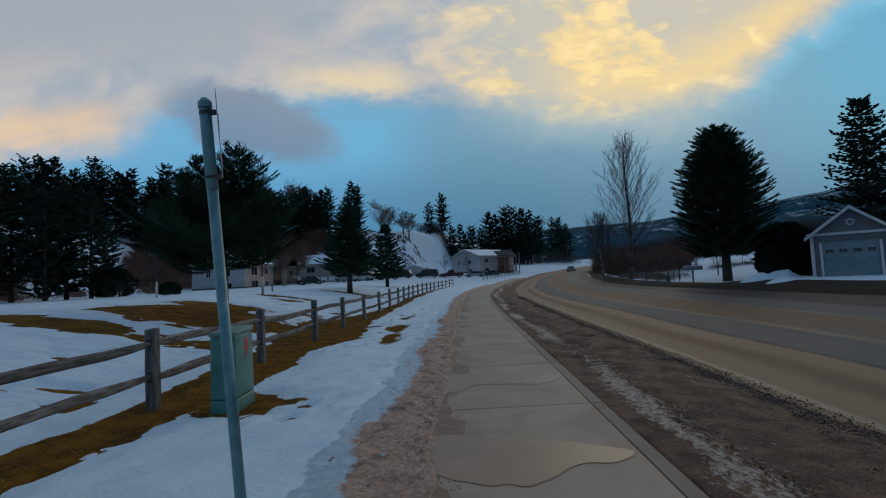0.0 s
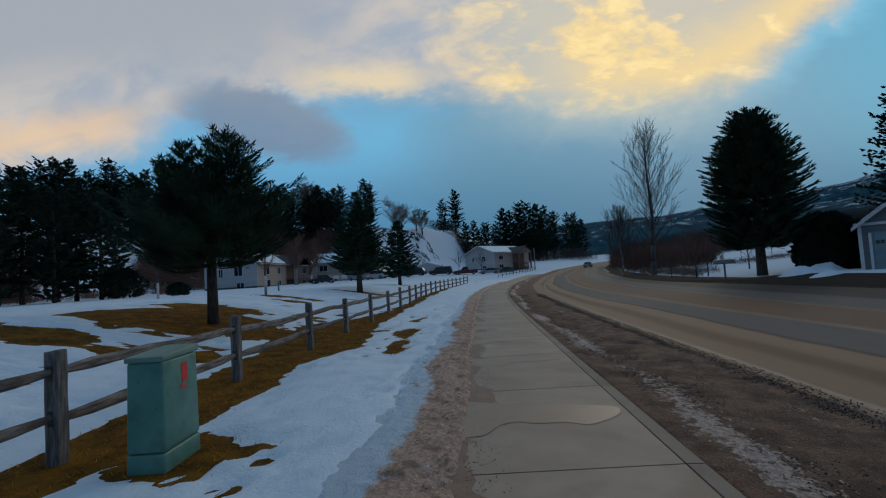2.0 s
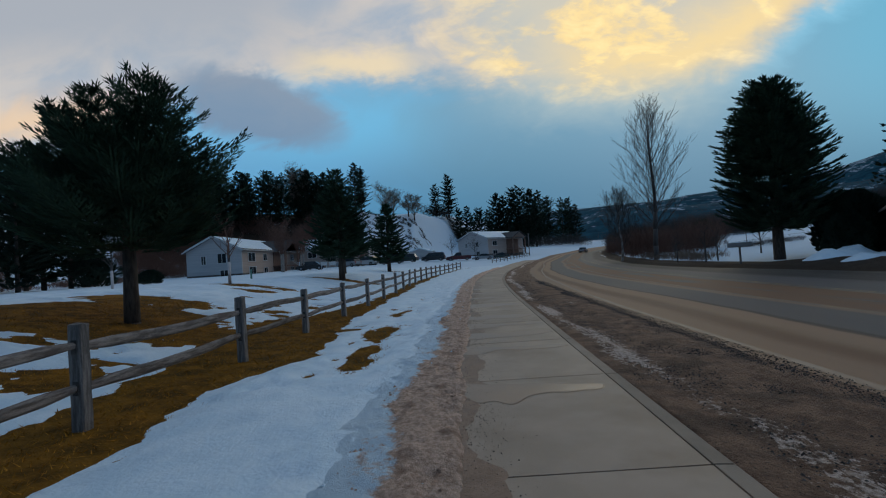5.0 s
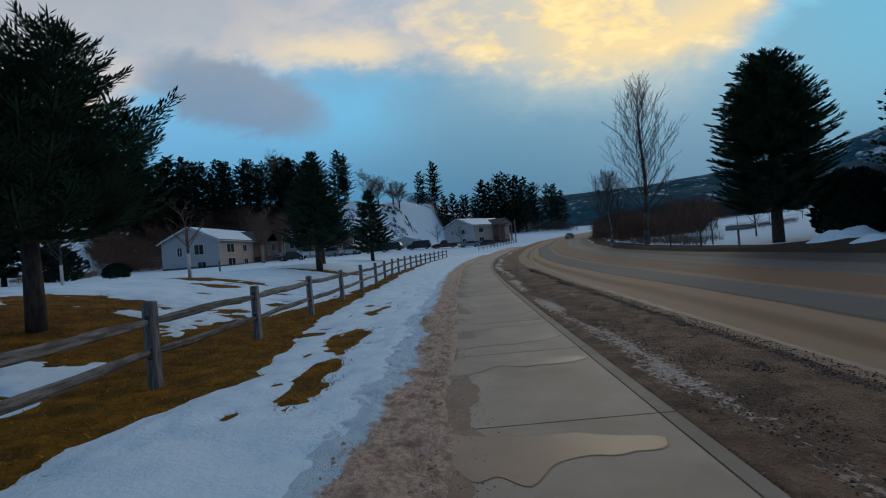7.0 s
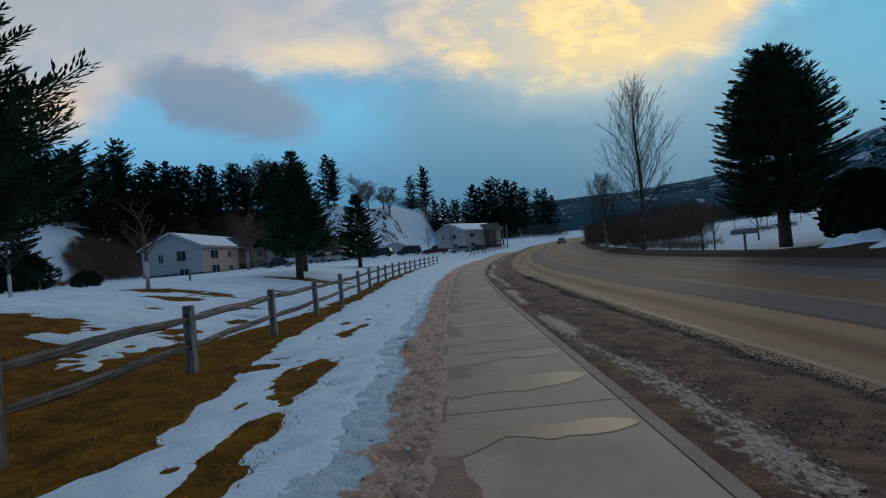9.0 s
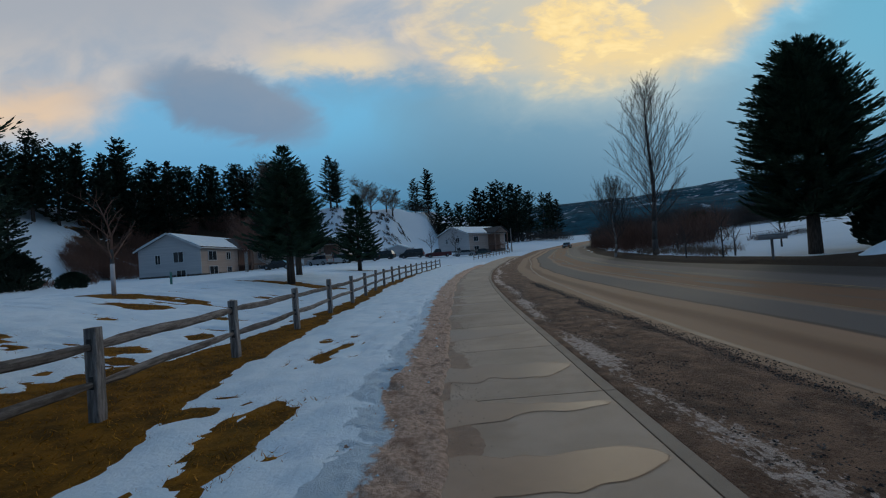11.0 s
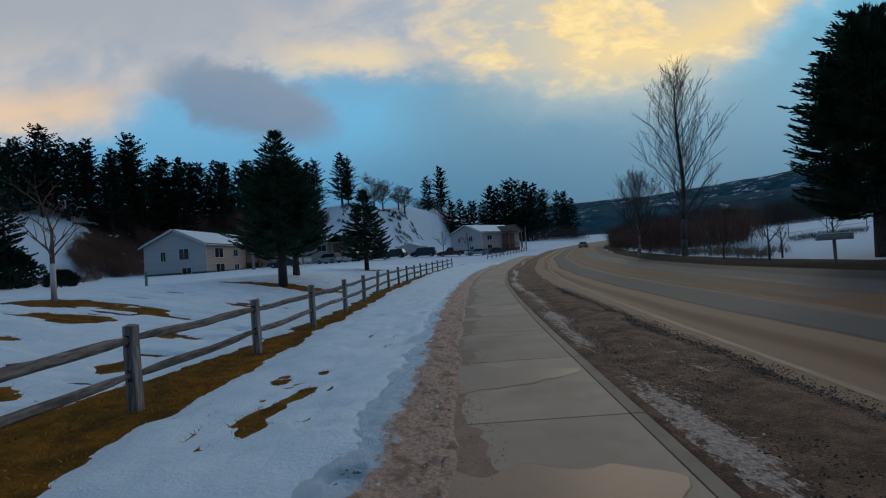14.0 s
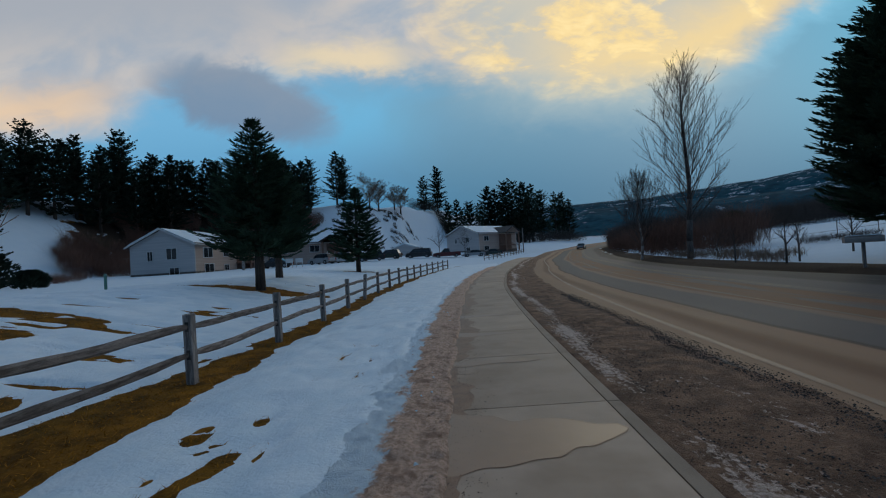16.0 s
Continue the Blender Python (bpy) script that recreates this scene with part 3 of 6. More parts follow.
# crusts of dirty ice on it, in long ragged strips beside the kerb
run = 0.40 + 0.14 * np.sin(yy * 0.35) + 0.22 * fbm(yy * 0.5, yy * 0 + 2, 3, 60)
ice_f = 0.14 - 0.55 * np.abs(dd - run) / 0.5 + 0.85 * fbm(dd * 1.4, yy * 0.5, 5, 61)
ice_f = np.maximum(ice_f, -0.30 + 1.0 * fbm(dd * 2.0, yy * 0.8, 4, 66))
ice_f = np.where((dd < 0.10) | (dd > 1.5), -1.0, ice_f)
zz = np.where(uu < 0.001, zz, np.minimum(zz + np.clip(ice_f * 0.10, 0, 0.018), rise_z(yy) - 0.02))
shoulder = mesh("shoulder_mud", np.stack([xx, yy, zz], -1).reshape(-1, 3), grid_faces(len(hx), len(hy)), MUD)
shoulder.data.attributes.new("ice", "FLOAT", "POINT").data.foreach_set("value", ice_f.reshape(-1).astype(np.float32))
tagged(shoulder, "dark mud and grit with crusts of dirty ice on the shoulder", "mud", kind="stuff")


def pebbles(name, count, place, lo, hi, mat, seed):
    """Many small five-cornered stones in one mesh."""
    rng = np.random.RandomState(seed)
    pts = place(rng, count)
    s = rng.uniform(lo, hi, count) * rng.uniform(0.6, 1.3, count)
    a = rng.uniform(0, 6.28, count)
    base = np.array([[1, 0, 0], [-0.4, 0.9, 0], [-0.6, -0.8, 0], [0.1, 0.05, 0.75], [0.35, -0.5, 0.45]])
    ca, sa = np.cos(a)[:, None], np.sin(a)[:, None]
    bx, by, bz = base[:, 0][None], base[:, 1][None], base[:, 2][None]
    v = np.stack([pts[:, 0:1] + s[:, None] * (bx * ca - by * sa), pts[:, 1:2] + s[:, None] * (bx * sa + by * ca), pts[:, 2:3] - 0.003 + s[:, None] * bz], -1)
    tri = np.array([[0, 1, 3], [1, 2, 3], [2, 4, 3], [4, 0, 3], [2, 0, 4]])
    f = (np.arange(count)[:, None, None] * 5 + tri[None]).reshape(-1, 3)
    return mesh(name, v.reshape(-1, 3), f, mat, flat=True)


def shoulder_spots(rng, n):
    y = -5 + 32 * rng.rand(n) ** 1.2
    d = np.clip(rng.normal(1.60, 0.24, n), 0.3, 2.15)
    d = np.where(rng.rand(n) < 0.35, rng.uniform(0.1, 2.1, n), d)
    return np.stack([kerb_x(y) + d, y, rise_z(y) - ROAD_DROP + 0.012 + 0.03 * smooth((1.5 - d) / 1.2)], -1)


tagged(pebbles("gravel", 60000, shoulder_spots, 0.005, 0.015, STONE, 5), "loose dark gravel along the lane edge", "gravel", kind="stuff")


def walk_spots(rng, n):
    y = -5 + 28 * rng.rand(n)
    d = np.abs(rng.normal(0, 0.17, n))
    return np.stack([walk_left(y) + 0.03 + d, y, rise_z(y) + 0.004], -1)


tagged(pebbles("footway_grit", 5200, walk_spots, 0.0025, 0.008, STONE, 6), "dark grit scattered on the footway", "grit", kind="stuff")
tagged(pebbles("slush_crumbs", 4500, lambda rng, n: (lambda y, d: np.stack([walk_left(y) - d, y, rise_z(y) + 0.03 + 0.02 * rng.rand(n)], -1))(-5 + 28 * rng.rand(n), rng.uniform(0.02, 0.75, n)), 0.006, 0.024, SLUSH, 7), "crumbs of frozen dirty slush", "slush", kind="stuff")

tagged(pebbles("snow_clods", 150, lambda rng, n: (lambda y, d: np.stack([walk_left(y) - d, y, rise_z(y) + 0.045 + 0.02 * rng.rand(n)], -1))(-5 + 28 * rng.rand(n), rng.uniform(0.15, 0.9, n)), 0.010, 0.030, SNOW, 9), "clods of frozen snow on the slush bank", "snow", kind="stuff")

# ---- footway ----
JOINTS = [0.155 + 2.345 * k for k in range(-3, 40)]
footway = thing("pavement", (0, 0, 0), "pale concrete footway with tooled joints and a kerb", "pavement", kind="structure")
for k, (a, b) in enumerate(zip(JOINTS, JOINTS[1:])):
    a, b = a + 0.009, b - 0.009
    n = 5
    ys = np.linspace(a, b, n)
    lx, rx = walk_left(ys) - 0.12, kerb_x(ys) - 0.158
    skew = 0.05
    rows = []
    for y, l, r in zip(ys, lx, rx):
        z = float(rise_z(y))
        rows += [(l, y - skew, z - 0.1), (l, y - skew, z), (r, y + skew * 0.4, z), (r, y + skew * 0.4, z - 0.1)]
    faces = []
    for i in range(n - 1):
        o = i * 4
        faces += [[o, o + 1, o + 5, o + 4], [o + 1, o + 2, o + 6, o + 5], [o + 2, o + 3, o + 7, o + 6]]
    faces += [[3, 2, 1, 0], [n * 4 - 4, n * 4 - 3, n * 4 - 2, n * 4 - 1]]
    mesh("slab", rows, faces, CONCRETE, footway, flat=True)
    rows = []
    for y, r in zip(ys, rx):
        z = float(rise_z(y))
        q = y + skew * 0.4
        rows += [(r + 0.013, q, z - 0.14), (r + 0.013, q, z + 0.002), (r + 0.13, q, z - 0.002), (r + 0.15, q, z - 0.016), (r + 0.158, q, z - 0.14)]
    faces = []
    for i in range(n - 1):
        o = i * 5
        faces += [[o + j, o + j + 1, o + j + 6, o + j + 5] for j in range(4)]
    faces += [[4, 3, 2, 1, 0], [n * 5 - 5, n * 5 - 4, n * 5 - 3, n * 5 - 2, n * 5 - 1]]
    mesh("kerbstone", rows, faces, KERB, footway, flat=True)
bed = road_sheet("footway_bed", lambda y: walk_left(y) - kerb_x(y) - 0.1, -0.004, 3, np.arange(-8, 92, 1.0), ROAD_DROP - 0.02, MUD)
tagged(bed, "dark joint filler under the footway slabs", "pavement", kind="structure")


def spill(x_right, cy, half, seed, mat, name, label, category, grow, z):
    """A film of water that runs from the field-side edge across the footway, broad there and narrow at its tip."""
    n = 40
    t = np.linspace(0, 1, n)
    x0 = walk_left(cy) - 0.1
    x_right = min(x_right, float(kerb_x(cy)) - 0.2)
    x = x0 + (x_right + grow - x0) * t
    body = np.sqrt(np.clip(1 - t ** 3.2, 0, 1)) * (1.0 + 0.9 * (1 - t) ** 2)
    top = cy + half * body * (0.75 + 1.5 * fbm(t * 2.3 + seed, t * 0 + 0.5, 3, seed)) + grow * (t < 1)
    low = cy - half * body * (0.95 + 1.9 * fbm(t * 2.6 + seed, t * 0 + 8.5, 3, seed + 5)) - grow * (t < 1)
    mid = (top + low) / 2
    top, low = np.maximum(top, mid + 0.002), np.minimum(low, mid - 0.002)
    v = np.stack([np.concatenate([x, x, x]), np.concatenate([top, mid, low]), np.zeros(3 * n)], -1)
    v[:, 2] = rise_z(v[:, 1]) + z
    f = [[i + o, i + o + n, i + o + n + 1, i + o + 1] for i in range(n - 1) for o in (0, n)]
    tagged(mesh(name, v, f, mat, flat=True), label, category, kind="stuff")


SPILLS = [  # tip x, y, half length
    (1.62, -1.25, 0.36), (1.80, 1.56, 0.38), (1.50, 4.42, 0.36), (1.80, 6.66, 0.24), (1.75, 8.05, 0.24), (1.79, 9.2, 0.20),
    (1.81, 10.7, 0.42), (1.96, 13.5, 0.46), (1.5, 16.2, 0.12), (1.6, 18.6, 0.12), (1.5, 21.4, 0.14)]
for k, (tip, cy, half) in enumerate(SPILLS):
    spill(tip, cy, half, 100 + 7 * k, TIDE, "puddle_rim", "dark wet rim of a puddle", "stain", 0.009, 0.0022)
    spill(tip, cy, half, 100 + 7 * k, WET, "puddle", "shallow tan puddle across the concrete footway", "puddle", 0.0, 0.0040)
# damp margin of the footway beside the slush
my = np.concatenate([np.arange(-7, 24, 0.06), np.arange(24, 60, 0.4)])
margin = road_sheet("damp_margin", lambda y: walk_left(y) - kerb_x(y) - 0.11, lambda y: walk_left(y) - kerb_x(y) + 0.26 + 0.9 * np.maximum(-0.2, fbm(y * 0.9, y * 0 + 4, 6, 83)), 4, my, ROAD_DROP + 0.0031, DAMP)
tagged(margin, "reddish damp margin along the footway edge", "stain", kind="stuff")


def gz(x, y):
    return float(ground_z(np.array([x]), np.array([y]))[0])


# ---- rail fence ----
rng = random.Random(11)


def post_mesh(h, lean, seed, name, parent, at):
    """A square sawn post, worn at the top, with dark plates as mortices for the rails."""
    bm = boxed((0.125, 0.125, h + 0.25), (0, 0, h / 2 - 0.125), 0.012)
    r = random.Random(seed)
    bmesh.ops.subdivide_edges(bm, edges=[e for e in bm.edges if abs(e.verts[0].co.z - e.verts[1].co.z) > 0.5], cuts=5)
    for v in bm.verts:
        v.co.x += r.uniform(-0.004, 0.004) + lean[0] * v.co.z
        v.co.y += r.uniform(-0.004, 0.004) + lean[1] * v.co.z
        if v.co.z > h - 0.02:
            v.co.z += r.uniform(-0.012, 0.012)
    ob = part(name, bm, WOOD, parent)
    ob.location = at
    # dark plates imitate the shade inside the rail holes
    for z in (0.40, 0.78):
        for s in (-1, 1):
            part("mortice_shade", boxed((0.05, 0.008, 0.13), (lean[0] * z, s * 0.0635 + lean[1] * z, z), 0.002), STONE, ob)
    return ob


def rail_mesh(a, b, seed, parent):
    """A split rail between two posts: rough, tapered and a little bowed."""
    r = random.Random(seed)
    n, m = 9, 6
    a, b = Vector(a), Vector(b)
    side = Vector((b.y - a.y, a.x - b.x, 0)).normalized()
    bow, twist, w0, h0 = r.uniform(-0.03, 0.02), r.uniform(-0.3, 0.3), r.uniform(0.030, 0.042), r.uniform(0.048, 0.062)
    verts, faces = [], []
    for i in range(n):
        t = i / (n - 1)
        c = a.lerp(b, t) + Vector((0, 0, bow * math.sin(math.pi * t) + 0.008 * math.sin(t * 9 + seed)))
        thin = min(1.0, 0.55 + 3 * min(t, 1 - t))
        for k in range(m):
            ang = 2 * math.pi * k / m + twist * t + 0.5
            jitter = 1 + r.uniform(-0.12, 0.12)
            verts.append(c + side * (w0 * thin * jitter * math.cos(ang)) + Vector((0, 0, h0 * thin * jitter * math.sin(ang))))
    for i in range(n - 1):
        for k in range(m):
            faces.append([i * m + k, i * m + (k + 1) % m, (i + 1) * m + (k + 1) % m, (i + 1) * m + k])
    faces += [list(range(m))[::-1], [(n - 1) * m + k for k in range(m)]]
    return mesh("rail", verts, faces, RAILWOOD, parent, flat=True)


def fence(ys, label, tilt=()):
    root = thing("rail_fence", (0, 0, 0), label, "fence")
    spots = []
    for k, y in enumerate(ys):
        x = float(fence_x(y))
        z = float(lawn_z(np.array([x]), np.array([y]))[0])
        lean = (rng.uniform(-0.012, 0.012), rng.uniform(-0.015, 0.012))
        if k in tilt:
            lean = (0.05, 0.10)
        post_mesh(0.98 + rng.uniform(-0.03, 0.03), lean, 40 + k, "post", root, (x, y, z))
        spots.append((x, y, z, lean))
    for k, (p, q) in enumerate(zip(spots, spots[1:])):
        for z in (0.40, 0.78):
            a = (p[0] + p[3][0] * z, p[1] + p[3][1] * z - 0.02, p[2] + z + rng.uniform(-0.02, 0.02))
            b = (q[0] + q[3][0] * z, q[1] + q[3][1] * z + 0.02, q[2] + z + rng.uniform(-0.02, 0.02))
            rail_mesh(a, b, 300 + k * 2 + int(z > 0.5), root)
    return root


POSTS = [-8.5, -5.45, -2.42, 0.64, 3.79, 6.76, 9.74, 12.82, 15.88, 19.01, 22.1, 25.2, 28.3, 31.4, 34.4, 37.5, 40.6, 43.7, 46.8, 49.9, 53.0, 56.2, 59.4, 62.6]
fence(POSTS, "weathered grey two-rail wooden fence on the verge", tilt=(12,))
fence([86 + 3.1 * k for k in range(13)], "distant weathered two-rail fence by the road bend")

# ---- sign on a pole ----
GALV = material("galvanised_steel", [(0.13, 0.26, 0.28), (0.22, 0.36, 0.38)], 9.0, 0.45, 0.15, 60, metal=0.35, stain=(0.11, 0.19, 0.20), stain_scale=6)
SIGNBACK = material("sign_face", [(0.52, 0.44, 0.42), (0.62, 0.55, 0.53)], 4.0, 0.45)
SIGNRED = material("faded_red_print", [(0.42, 0.07, 0.05), (0.55, 0.14, 0.10)], 12.0, 0.6)
pole = thing("sign_pole", (-0.98, -2.36, gz(-0.98, -2.36)), "galvanised pole with a cap and a small sign seen edge-on", "sign post")
pole.matrix_world = pose(-0.98, -2.36, gz(-0.98, -2.36), 0, -4, 0)
bm = tube(bmesh.new(), (0, 0, -0.3), (0, 0, 2.0), 0.030, 0.030, 20)
part("lower_tube", bm, GALV, pole, flat=False)
bm = tube(bmesh.new(), (0, 0, 2.0), (-0.002, 0, 2.50), 0.033, 0.033, 20)
part("upper_tube", bm, GALV, pole, flat=False)
bm = tube(bmesh.new(), (0, 0, 2.48), (0, 0, 2.515), 0.038, 0.038, 20)
tube(bm, (0, 0, 2.515), (0, 0, 2.54), 0.037, 0.015, 20)
part("cap", bm, GALV, pole)
for z in (2.07, 2.45):
    bm = tube(bmesh.new(), (0, 0, z - 0.008), (0, 0, z + 0.008), 0.036, 0.036, 20)
    box(bm, (0.03, 0.02, 0.03), (0.045, 0, z), 0.003)
    part("bracket", bm, STONE, pole, "dark steel clamp")
bm = bmesh.new()
outline = [(-0.15, -0.19), (-0.12, -0.225), (0.12, -0.225), (0.15, -0.19), (0.15, 0.19), (0.12, 0.225), (-0.12, 0.225), (-0.15, 0.19)]
faces = [[bm.verts.new((x, y, z)) for y, z in outline] for x in (0.058, 0.062)]
bm.faces.new(faces[0][::-1]), bm.faces.new(faces[1])
for i in range(8):
    bm.faces.new((faces[0][i], faces[0][(i + 1) % 8], faces[1][(i + 1) % 8], faces[1][i]))
bmesh.ops.translate(bm, verts=bm.verts, vec=(0, 0.01, 2.27))
plate = part("sign_plate", bm, SIGNBACK, pole, "pale sign plate with faded red print")
plate.matrix_basis = pose(0, 0, 0.06, 0, 0, 26)
for wd, hg, y, z in ((0.10, 0.035, 0.03, 2.13), (0.16, 0.02, 0.01, 2.32), (0.12, 0.02, 0.01, 2.36)):
    part("print", boxed((0.002, wd, hg), (0.0645, y, z)), SIGNRED, plate)

# ---- utility pedestal ----
GREEN = material("green_enamel", [(0.085, 0.215, 0.175), (0.125, 0.275, 0.222)], 3.0, 0.42, 0.08, 30, stain=(0.065, 0.15, 0.125), stain_scale=4)
GREEN_LID = material("faded_green_lid", [(0.12, 0.21, 0.17), (0.17, 0.27, 0.22)], 4.0, 0.5, 0.08, 30)
RED = material("red_marking_paint", [(0.62, 0.02, 0.012), (0.72, 0.035, 0.02)], 30.0, 0.5)
ped = thing("utility_pedestal", (-2.47, 0.62, gz(-2.47, 0.62) - 0.02), "green metal utility pedestal with a red paint mark", "utility box", turn=4)
W, D, H = 0.30, 0.56, 0.93


def tapered(w0, d0, w1, d1, z0, z1, bevel):
    bm = bmesh.new()
    made = bmesh.ops.create_cube(bm, size=1)
    for v in made["verts"]:
        top = v.co.z > 0
        v.co = (v.co.x * (w1 if top else w0), v.co.y * (d1 if top else d0), z1 if top else z0)
    bmesh.ops.bevel(bm, geom=list(bm.edges), offset=bevel, segments=3, affect="EDGES", profile=0.5)
    return bm


part("base_skirt", tapered(W + 0.006, D + 0.006, W + 0.003, D + 0.003, -0.1, 0.17, 0.02), GREEN, ped, flat=False)
body = part("body", tapered(W, D, W - 0.015, D - 0.02, 0.173, H - 0.04, 0.025), GREEN, ped, flat=False)
bm = bmesh.new()
made = bmesh.ops.create_cube(bm, size=1)
for v in made["verts"]:
    top = v.co.z > 0
    v.co = (v.co.x * (W + 0.008), v.co.y * (D + 0.008), (H + (0.03 if v.co.y > 0 else 0.0)) if top else H - 0.045 + (0.01 if v.co.y > 0 else 0))
bmesh.ops.bevel(bm, geom=list(bm.edges), offset=0.012, segments=2, affect="EDGES", profile=0.5)
part("lid", bm, GREEN_LID, ped, "faded pale green lid", flat=False)
mark = bmesh.new()
for (y, z, w, h, tilt) in ((0.05, 0.745, 0.085, 0.165, 5), (0.03, 0.625, 0.085, 0.030, -14)):
    box(mark, (0.0025, w, h), (W / 2 - 0.0035, y, z), 0.0, Matrix.Rotation(radians(tilt), 4, "X"))
part("paint_mark", mark, RED, body, "bright red sprayed mark")
for x, z in ((-0.05, 0.74), (-0.05, 0.30), (0.09, 0.52)):
    bm = tube(bmesh.new(), (x, -D / 2 + 0.004, z), (x, -D / 2 - 0.006, z), 0.009, 0.008, 8)
    part("bolt", bm, GREEN, body)

# ---- conifers ----


def needle_sprays(base, way, length, width, up, verts, faces):
    """A twig as two crossed, drooping blades."""
    side = way.cross(up)
    if side.length < 1e-3:
        side = Vector((1, 0, 0))
    side.normalize()
    top = side.cross(way).normalized()
    for s, k in ((side, 1.0), (top, 0.6)):
        n = len(verts)
        verts.extend((base, base + way * (length * 0.45) + s * (width * k), base + way * length, base + way * (length * 0.45) - s * (width * k)))
        faces.append([n, n + 1, n + 2, n + 3])


def conifer_mesh(seed, height, radius, bottom, whorls, per, twig, width, top_power=0.8, droop=0.15, lift=0.25, ragged=0.25, tops=((0, 0, 1.0),), clumped=False, gap=0.16, tip=0.0):
    """Trunk and crown meshes of a spruce or pine that stands at the origin."""
    r = random.Random(seed)
    verts, faces = [], []
    trunk = bmesh.new()
    up = Vector((0, 0, 1))
    for ti, (ox, oy, scale) in enumerate(tops):
        hh = height * scale
        foot = bottom if ti == 0 else height * 0.55
        axis = lambda z: Vector((ox * smooth1((z - height * 0.35) / (height * 0.3)), oy * smooth1((z - height * 0.35) / (height * 0.3)), z))
        zs = [-0.3, 0.0, height * 0.3, height * 0.6, hh * 0.85, hh]
        rad = [height * 0.024, height * 0.020, height * 0.015, height * 0.009, height * 0.004, 0.004]
        start = 0 if ti == 0 else 2
        for i in range(start, 5):
            if zs[i + 1] > zs[i]:
                tube(trunk, axis(zs[i]), axis(zs[i + 1]), rad[i], rad[i + 1], 9)
        count = whorls if ti == 0 else max(4, int(whorls * 0.5))
        for w in range(count):
            t = (w + r.uniform(-0.3, 0.3)) / count
            z = foot + (hh - foot) * max(0, t)
            t = (z - bottom) / (height - bottom)
            reach = radius * max(0.04, (1 - t)) ** top_power * (0.75 + 0.25 * min(1, t * 6)) * (1.0 if ti == 0 else 0.62) * (1.0 if len(tops) == 1 or z < height * 0.62 else 0.55)
            n = per if t < 0.8 else max(4, per - 2)
            spin = r.uniform(0, 6.28)
            for b in range(n):
                az = spin + 6.283 * (b + r.uniform(-0.35, 0.35)) / n
                ln = max(0.12, reach * (1 + r.uniform(-ragged, ragged * 0.9)))
                out = Vector((math.cos(az), math.sin(az), 0))
                pitch = lift + 0.5 * t * t + r.uniform(-0.18, 0.18)
                c = axis(min(hh, max(foot * 0.9, z + r.uniform(-0.8, 0.8) * (hh - foot) / count)))
                steps = max(3, int(ln / gap))
                for k in range(1, steps + 1):
                    s = k / steps
                    if clumped and s < 0.45 and r.random() < 0.75:
                        continue
                    bend = pitch * s - droop * 4 * s * (1 - s) * (1 - t)
                    p = c + out * (ln * s) + up * (ln * bend)
                    slope = (out + up * (pitch - droop * 4 * (1 - 2 * s) * (1 - t))).normalized()
                    size = twig * (1.4 - 0.75 * s) * r.uniform(0.75, 1.25)
                    for sgn in (-1, 1):
                        lateral = up.cross(out) * sgn
                        way = (slope * r.uniform(0.5, 0.9) + lateral * r.uniform(0.5, 1.0) + up * r.uniform(-0.35, 0.25)).normalized()
                        needle_sprays(p, way, size, width * r.uniform(0.8, 1.2), up, verts, faces)
                    if tip and r.random() < tip:
                        way = (slope * 0.8 + up * r.uniform(0.2, 0.7) + up.cross(out) * r.uniform(-0.4, 0.4)).normalized()
                        needle_sprays(p, way, size * 0.8, width, up, verts, faces)
                    if clumped or k == steps:
                        needle_sprays(p, (slope + up * r.uniform(0, 0.5)).normalized(), size * 1.1, width, up, verts, faces)
        # leader shoots
        for k in range(4):
            a = r.uniform(0, 6.28)
            way = Vector((math.cos(a) * 0.45, math.sin(a) * 0.45, 1)).normalized() if k else up
            needle_sprays(axis(hh - 0.02 * height), way, height * 0.045, width * 0.7, Vector((1, 0, 0)), verts, faces)
    return trunk, verts, faces


def smooth1(v):
    v = min(1, max(0, v))
    return v * v * (3 - 2 * v)


def conifer(name, at, label, mat, group="", turn=0, **shape):
    root = thing(name, at, label, "tree", group, turn=turn)
    trunk, verts, faces = conifer_mesh(**shape)
    part("trunk", trunk, BARK, root, flat=False)
    mesh("crown", verts, faces, mat, root, flat=True)
    return root


